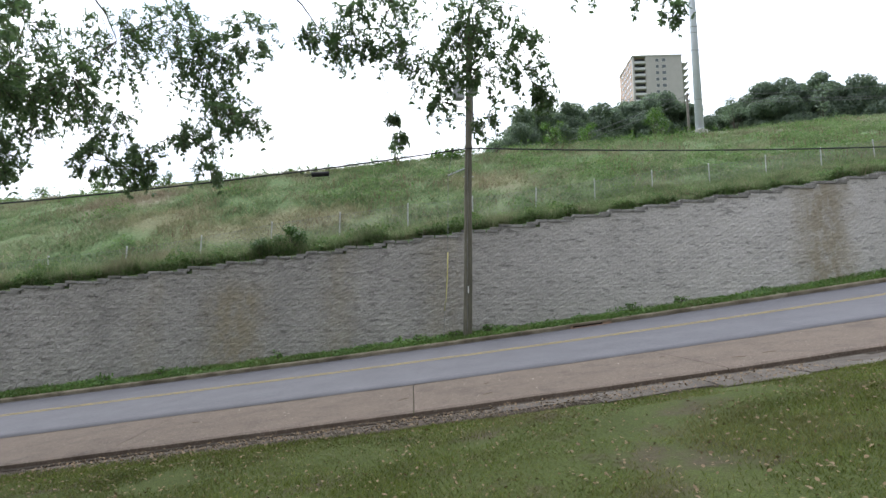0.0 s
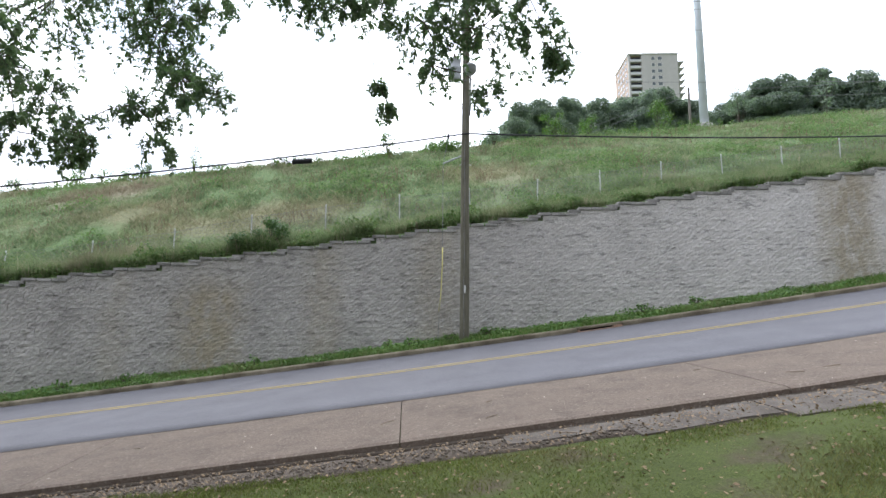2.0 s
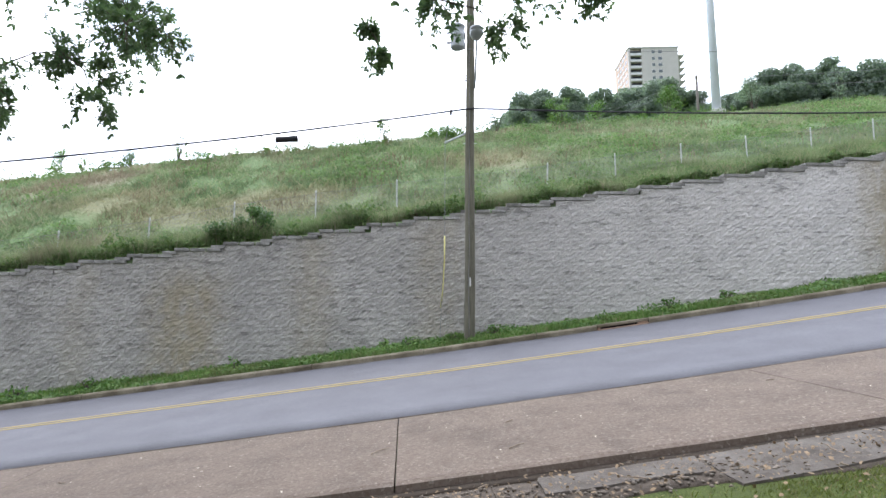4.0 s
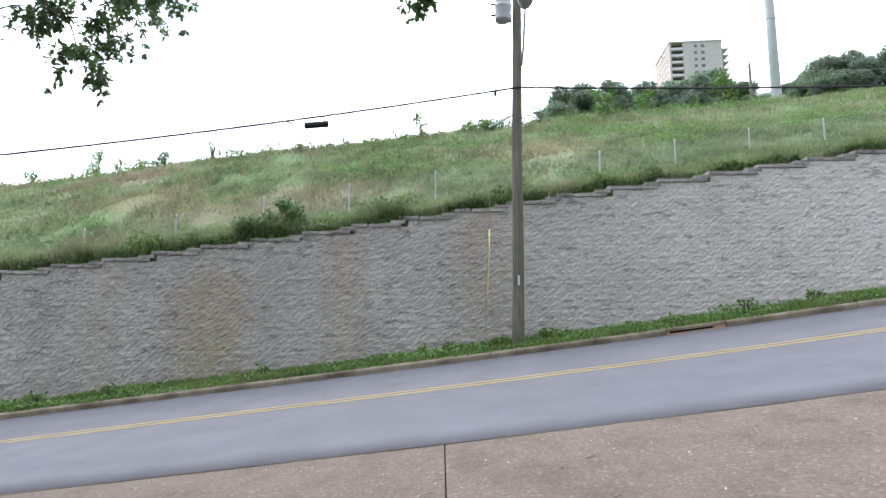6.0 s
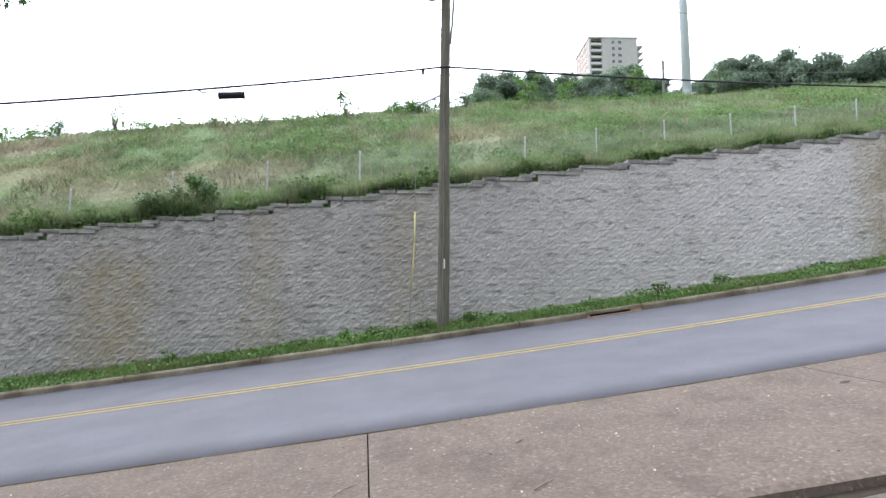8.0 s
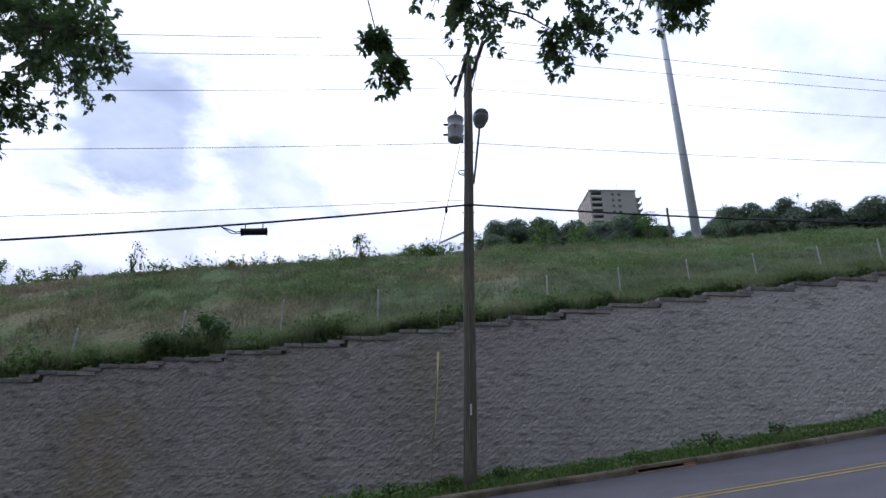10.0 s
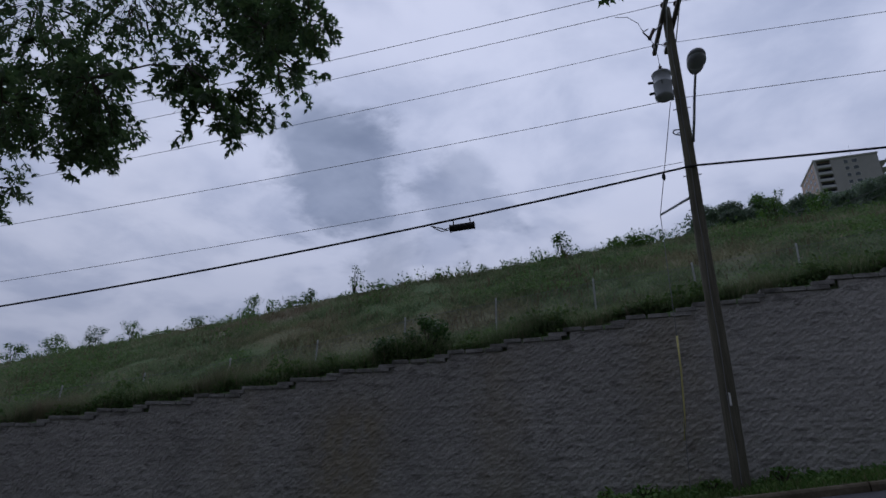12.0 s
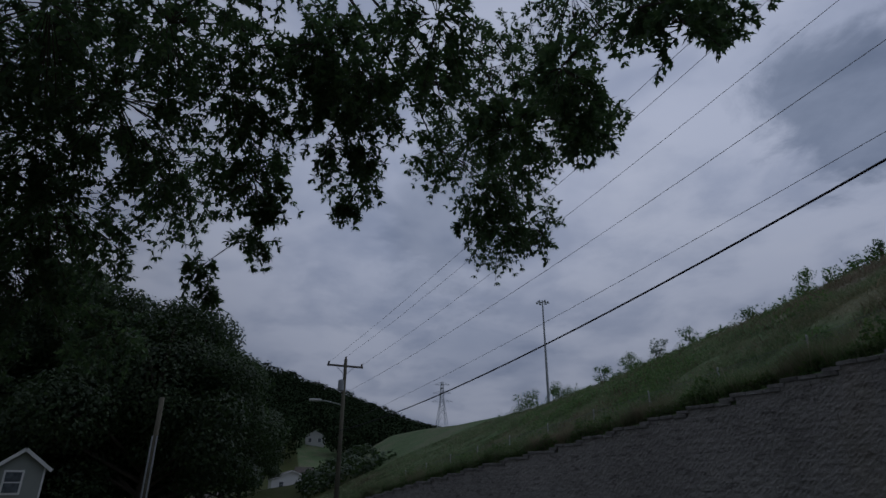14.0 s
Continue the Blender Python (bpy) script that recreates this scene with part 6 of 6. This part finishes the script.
# boughs: clumps of leaf as (x, y, z, radius), from the outer end inwards
BOUGHS = [
    [(-12.8, 10.5, 6.0, 0.9), (-11.5, 10.5, 5.6, 0.75), (-11.6, 10.3, 6.7, 1.0), (-13.0, 10.0, 8.4, 1.5), (-10.7, 10.0, 8.6, 1.4), (-10.2, 10.0, 6.2, 0.6)],
    [(-7.6, 9.6, 5.0, 0.38), (-8.2, 9.8, 6.0, 0.72), (-9.3, 9.8, 6.7, 0.88), (-8.4, 10.0, 8.1, 1.2)],
    [(-6.3, 10.5, 5.8, 0.34), (-7.2, 10.3, 8.7, 1.0), (-6.2, 10.3, 7.9, 0.8), (-6.0, 10.4, 6.6, 0.75), (-6.5, 10.4, 7.6, 1.0), (-5.2, 10.0, 8.1, 0.8), (-4.8, 9.5, 5.9, 0.42), (-5.5, 9.6, 6.1, 0.5)],
    [(-5.65, 9.3, 4.75, 0.34), (-6.3, 9.4, 5.6, 0.45), (-7.1, 9.1, 4.6, 0.36), (-6.7, 8.7, 5.0, 0.48), (-7.6, 8.5, 4.8, 0.55), (-7.5, 7.6, 6.1, 0.75), (-8.4, 7.8, 6.1, 0.7), (-9.43, 8.11, 6.7, 0.5), (-9.55, 8.88, 6.2, 0.42)],
    [(-10.6, 9.7, 5.1, 0.5), (-10.6, 9.3, 5.6, 0.58), (-11.5, 9.4, 5.4, 0.4), (-10.4, 8.4, 6.2, 0.6)],
    [(-9.0, 6.6, 6.0, 0.75), (-9.9, 6.6, 5.8, 0.65), (-8.2, 6.9, 5.6, 0.45), (-9.5, 7.2, 6.1, 0.7), (-10.5, 7.2, 5.4, 0.55), (-10.5, 7.0, 4.9, 0.24), (-8.6, 6.3, 6.3, 0.8), (-8.91, 6.57, 6.81, 0.7), (-8.76, 7.34, 6.88, 0.5), (-9.61, 7.09, 5.35, 0.35), (-9.43, 7.0, 6.14, 0.6)],
    [(-10.6, 5.6, 5.6, 0.8), (-11.1, 5.7, 4.5, 0.42), (-11.0, 5.0, 3.9, 0.32), (-11.1, 5.2, 3.5, 0.16), (-9.5, 5.2, 6.0, 0.9), (-8.4, 4.6, 6.0, 0.9), (-7.6, 5.6, 6.6, 0.8), (-9.6, 6.2, 6.6, 0.8), (-9.13, 5.48, 6.5, 0.68), (-9.67, 5.64, 5.8, 0.68), (-9.71, 5.69, 4.8, 0.55), (-9.93, 5.96, 4.4, 0.28)],
    [(-9.2, 4.0, 5.4, 1.15), (-10.1, 3.3, 4.4, 1.0), (-11.3, 3.7, 4.3, 0.6), (-8.0, 3.6, 5.6, 1.0), (-11.0, 3.0, 3.4, 0.8), (-12.5, 3.6, 3.2, 0.7), (-8.6, 2.6, 5.2, 1.1), (-10.2, 4.6, 5.2, 0.9), (-11.8, 4.4, 5.4, 0.9), (-12.2, 2.4, 4.6, 1.1), (-9.4, 2.92, 6.0, 1.05), (-9.94, 2.95, 5.1, 0.95), (-10.43, 3.03, 4.2, 0.9), (-9.38, 3.53, 6.4, 0.8), (-9.94, 3.45, 5.5, 0.8), (-10.6, 2.94, 3.5, 0.75), (-10.9, 2.5, 2.7, 0.7), (-9.62, 4.37, 6.45, 0.7)],
    [(0.0, 9.0, 6.7, 0.72), (-1.0, 9.2, 6.9, 0.66), (1.0, 9.0, 6.4, 0.58), (-1.8, 9.2, 7.2, 0.55), (-0.8, 9.2, 6.1, 0.4), (0.1, 9.1, 5.55, 0.3), (0.8, 9.0, 7.2, 0.65), (1.25, 9.0, 6.1, 0.34), (-0.4, 9.0, 7.4, 0.7), (0.0, 8.8, 7.9, 0.9), (-1.8, 9.0, 8.2, 0.9)],
    [(4.0, 9.5, 8.15, 0.4), (3.4, 9.5, 8.7, 0.5), (2.2, 9.3, 8.9, 0.6)],
    [(-1.68, 9.4, 5.38, 0.22), (-1.82, 9.5, 5.85, 0.15), (-2.4, 9.4, 7.4, 0.3), (-3.0, 9.4, 7.5, 0.55), (-3.4, 9.4, 7.8, 0.5), (-2.7, 9.2, 7.9, 0.6)],
]
rg = np.random.default_rng(17)
lv_v = []
for bi, clumps in enumerate(BOUGHS):
    ordered = [Vector(c[:3]) for c in clumps]
    inner = min(ordered, key=lambda p: (p - crotch).length - 1.2 * p.z)
    root_pt = Vector((-9.3, 1.9, 6.5 + 0.4 * (bi % 5)))
    mid = root_pt.lerp(inner, 0.55)
    mid.z = max(root_pt.z, inner.z) + 2.2
    bm = bmesh.new()
    tube(bm, [p - O0 for p in (root_pt, root_pt.lerp(mid, 0.3) + Vector((0.25, -0.1, 0.35)), root_pt.lerp(mid, 0.65) + Vector((-0.2, 0.2, 0.2)), mid, mid.lerp(inner, 0.3) + Vector((0.22, -0.1, 0.1)), mid.lerp(inner, 0.6) + Vector((-0.18, 0.15, 0.22)), mid.lerp(inner, 0.85) + Vector((0.1, 0.05, 0.05)), inner)], [0.10, 0.085, 0.065, 0.045, 0.032, 0.024, 0.016, 0.01], 8)
    part("bough", bm, M_BARK, oak, smooth=True)
    linked, todo = [inner], [p for p in ordered if p != inner]
    while todo:
        a_, b_ = min(((p, q) for p in linked for q in todo), key=lambda pq: (pq[0] - pq[1]).length)
        bend_ = a_.lerp(b_, 0.5) + Vector((0.05, 0.05, 0.12 * (a_ - b_).length))
        bm = bmesh.new()
        tube(bm, [q - O0 for q in (a_, bend_, b_)], [0.013, 0.010, 0.006], 6)
        part("branch", bm, M_BARK, oak, smooth=True)
        linked.append(b_)
        todo.remove(b_)
    bm = bmesh.new()
    for (cx_, cy_, cz_, r_) in clumps:
        sprays = max(8, int(56 * r_ ** 1.7 + 9))
        for s in range(sprays):
            d_ = rg.normal(size=3)
            d_ /= np.linalg.norm(d_)
            d_[2] = d_[2] * (0.55 if r_ < 0.3 else 1.0) - (0.1 if r_ < 0.3 else 0.25)
            start = np.array([cx_, cy_, cz_]) + d_ * r_ * rg.uniform(0.05, 0.5)
            end = np.array([cx_, cy_, cz_]) + d_ * r_ * rg.uniform(0.5, 1.06) + np.array([0, 0, -0.12 * r_])
            tube(bm, [Vector(start) - O0, Vector((start + end) / 2) - O0 + Vector((0, 0, 0.06)), Vector(end) - O0], [0.008, 0.006, 0.003], 4)
            for t in np.linspace(0.45, 1.0, 5):
                q = start + (end - start) * t + np.array([0, 0, 0.06 * 4 * t * (1 - t)]) + rg.normal(size=3) * 0.03
                m_ = 7 if t > 0.9 else 5
                a_ = rg.uniform(0, 6.28) + np.arange(m_) * 6.28 / m_
                axis = d_ + rg.normal(size=3) * 0.5
                axis /= np.linalg.norm(axis)
                e1 = np.cross(axis, [0.3, 0.5, 0.8])
                e1 /= np.linalg.norm(e1)
                e2 = np.cross(axis, e1)
                for aa in a_:
                    lead = e1 * math.cos(aa) + e2 * math.sin(aa) + axis * rg.uniform(0.1, 0.9) + np.array([0, 0, -0.25])
                    lead /= np.linalg.norm(lead)
                    sd = np.cross(lead, rg.normal(size=3) * 0.35 + np.array([0, 0, 1.0]))
                    sd /= max(np.linalg.norm(sd), 1e-6)
                    up_ = np.cross(sd, lead)
                    L_ = rg.uniform(0.085, 0.128)
                    shp = np.array(OAK_SHAPE) * np.array([0.85, 1.0])
                    lv_v.append(q + L_ * (lead * shp[:, 1:2] + sd * shp[:, 0:1] - up_ * (0.3 * shp[:, 1:2] ** 2)))
    tagged(part("twig_mass", bm, M_BARK, oak), kind="stuff")
lv_v = np.concatenate(lv_v) - np.array(O0)
crown = poly_mesh("crown", lv_v, 12, M_OAK, oak)
tagged(crown, kind="stuff")

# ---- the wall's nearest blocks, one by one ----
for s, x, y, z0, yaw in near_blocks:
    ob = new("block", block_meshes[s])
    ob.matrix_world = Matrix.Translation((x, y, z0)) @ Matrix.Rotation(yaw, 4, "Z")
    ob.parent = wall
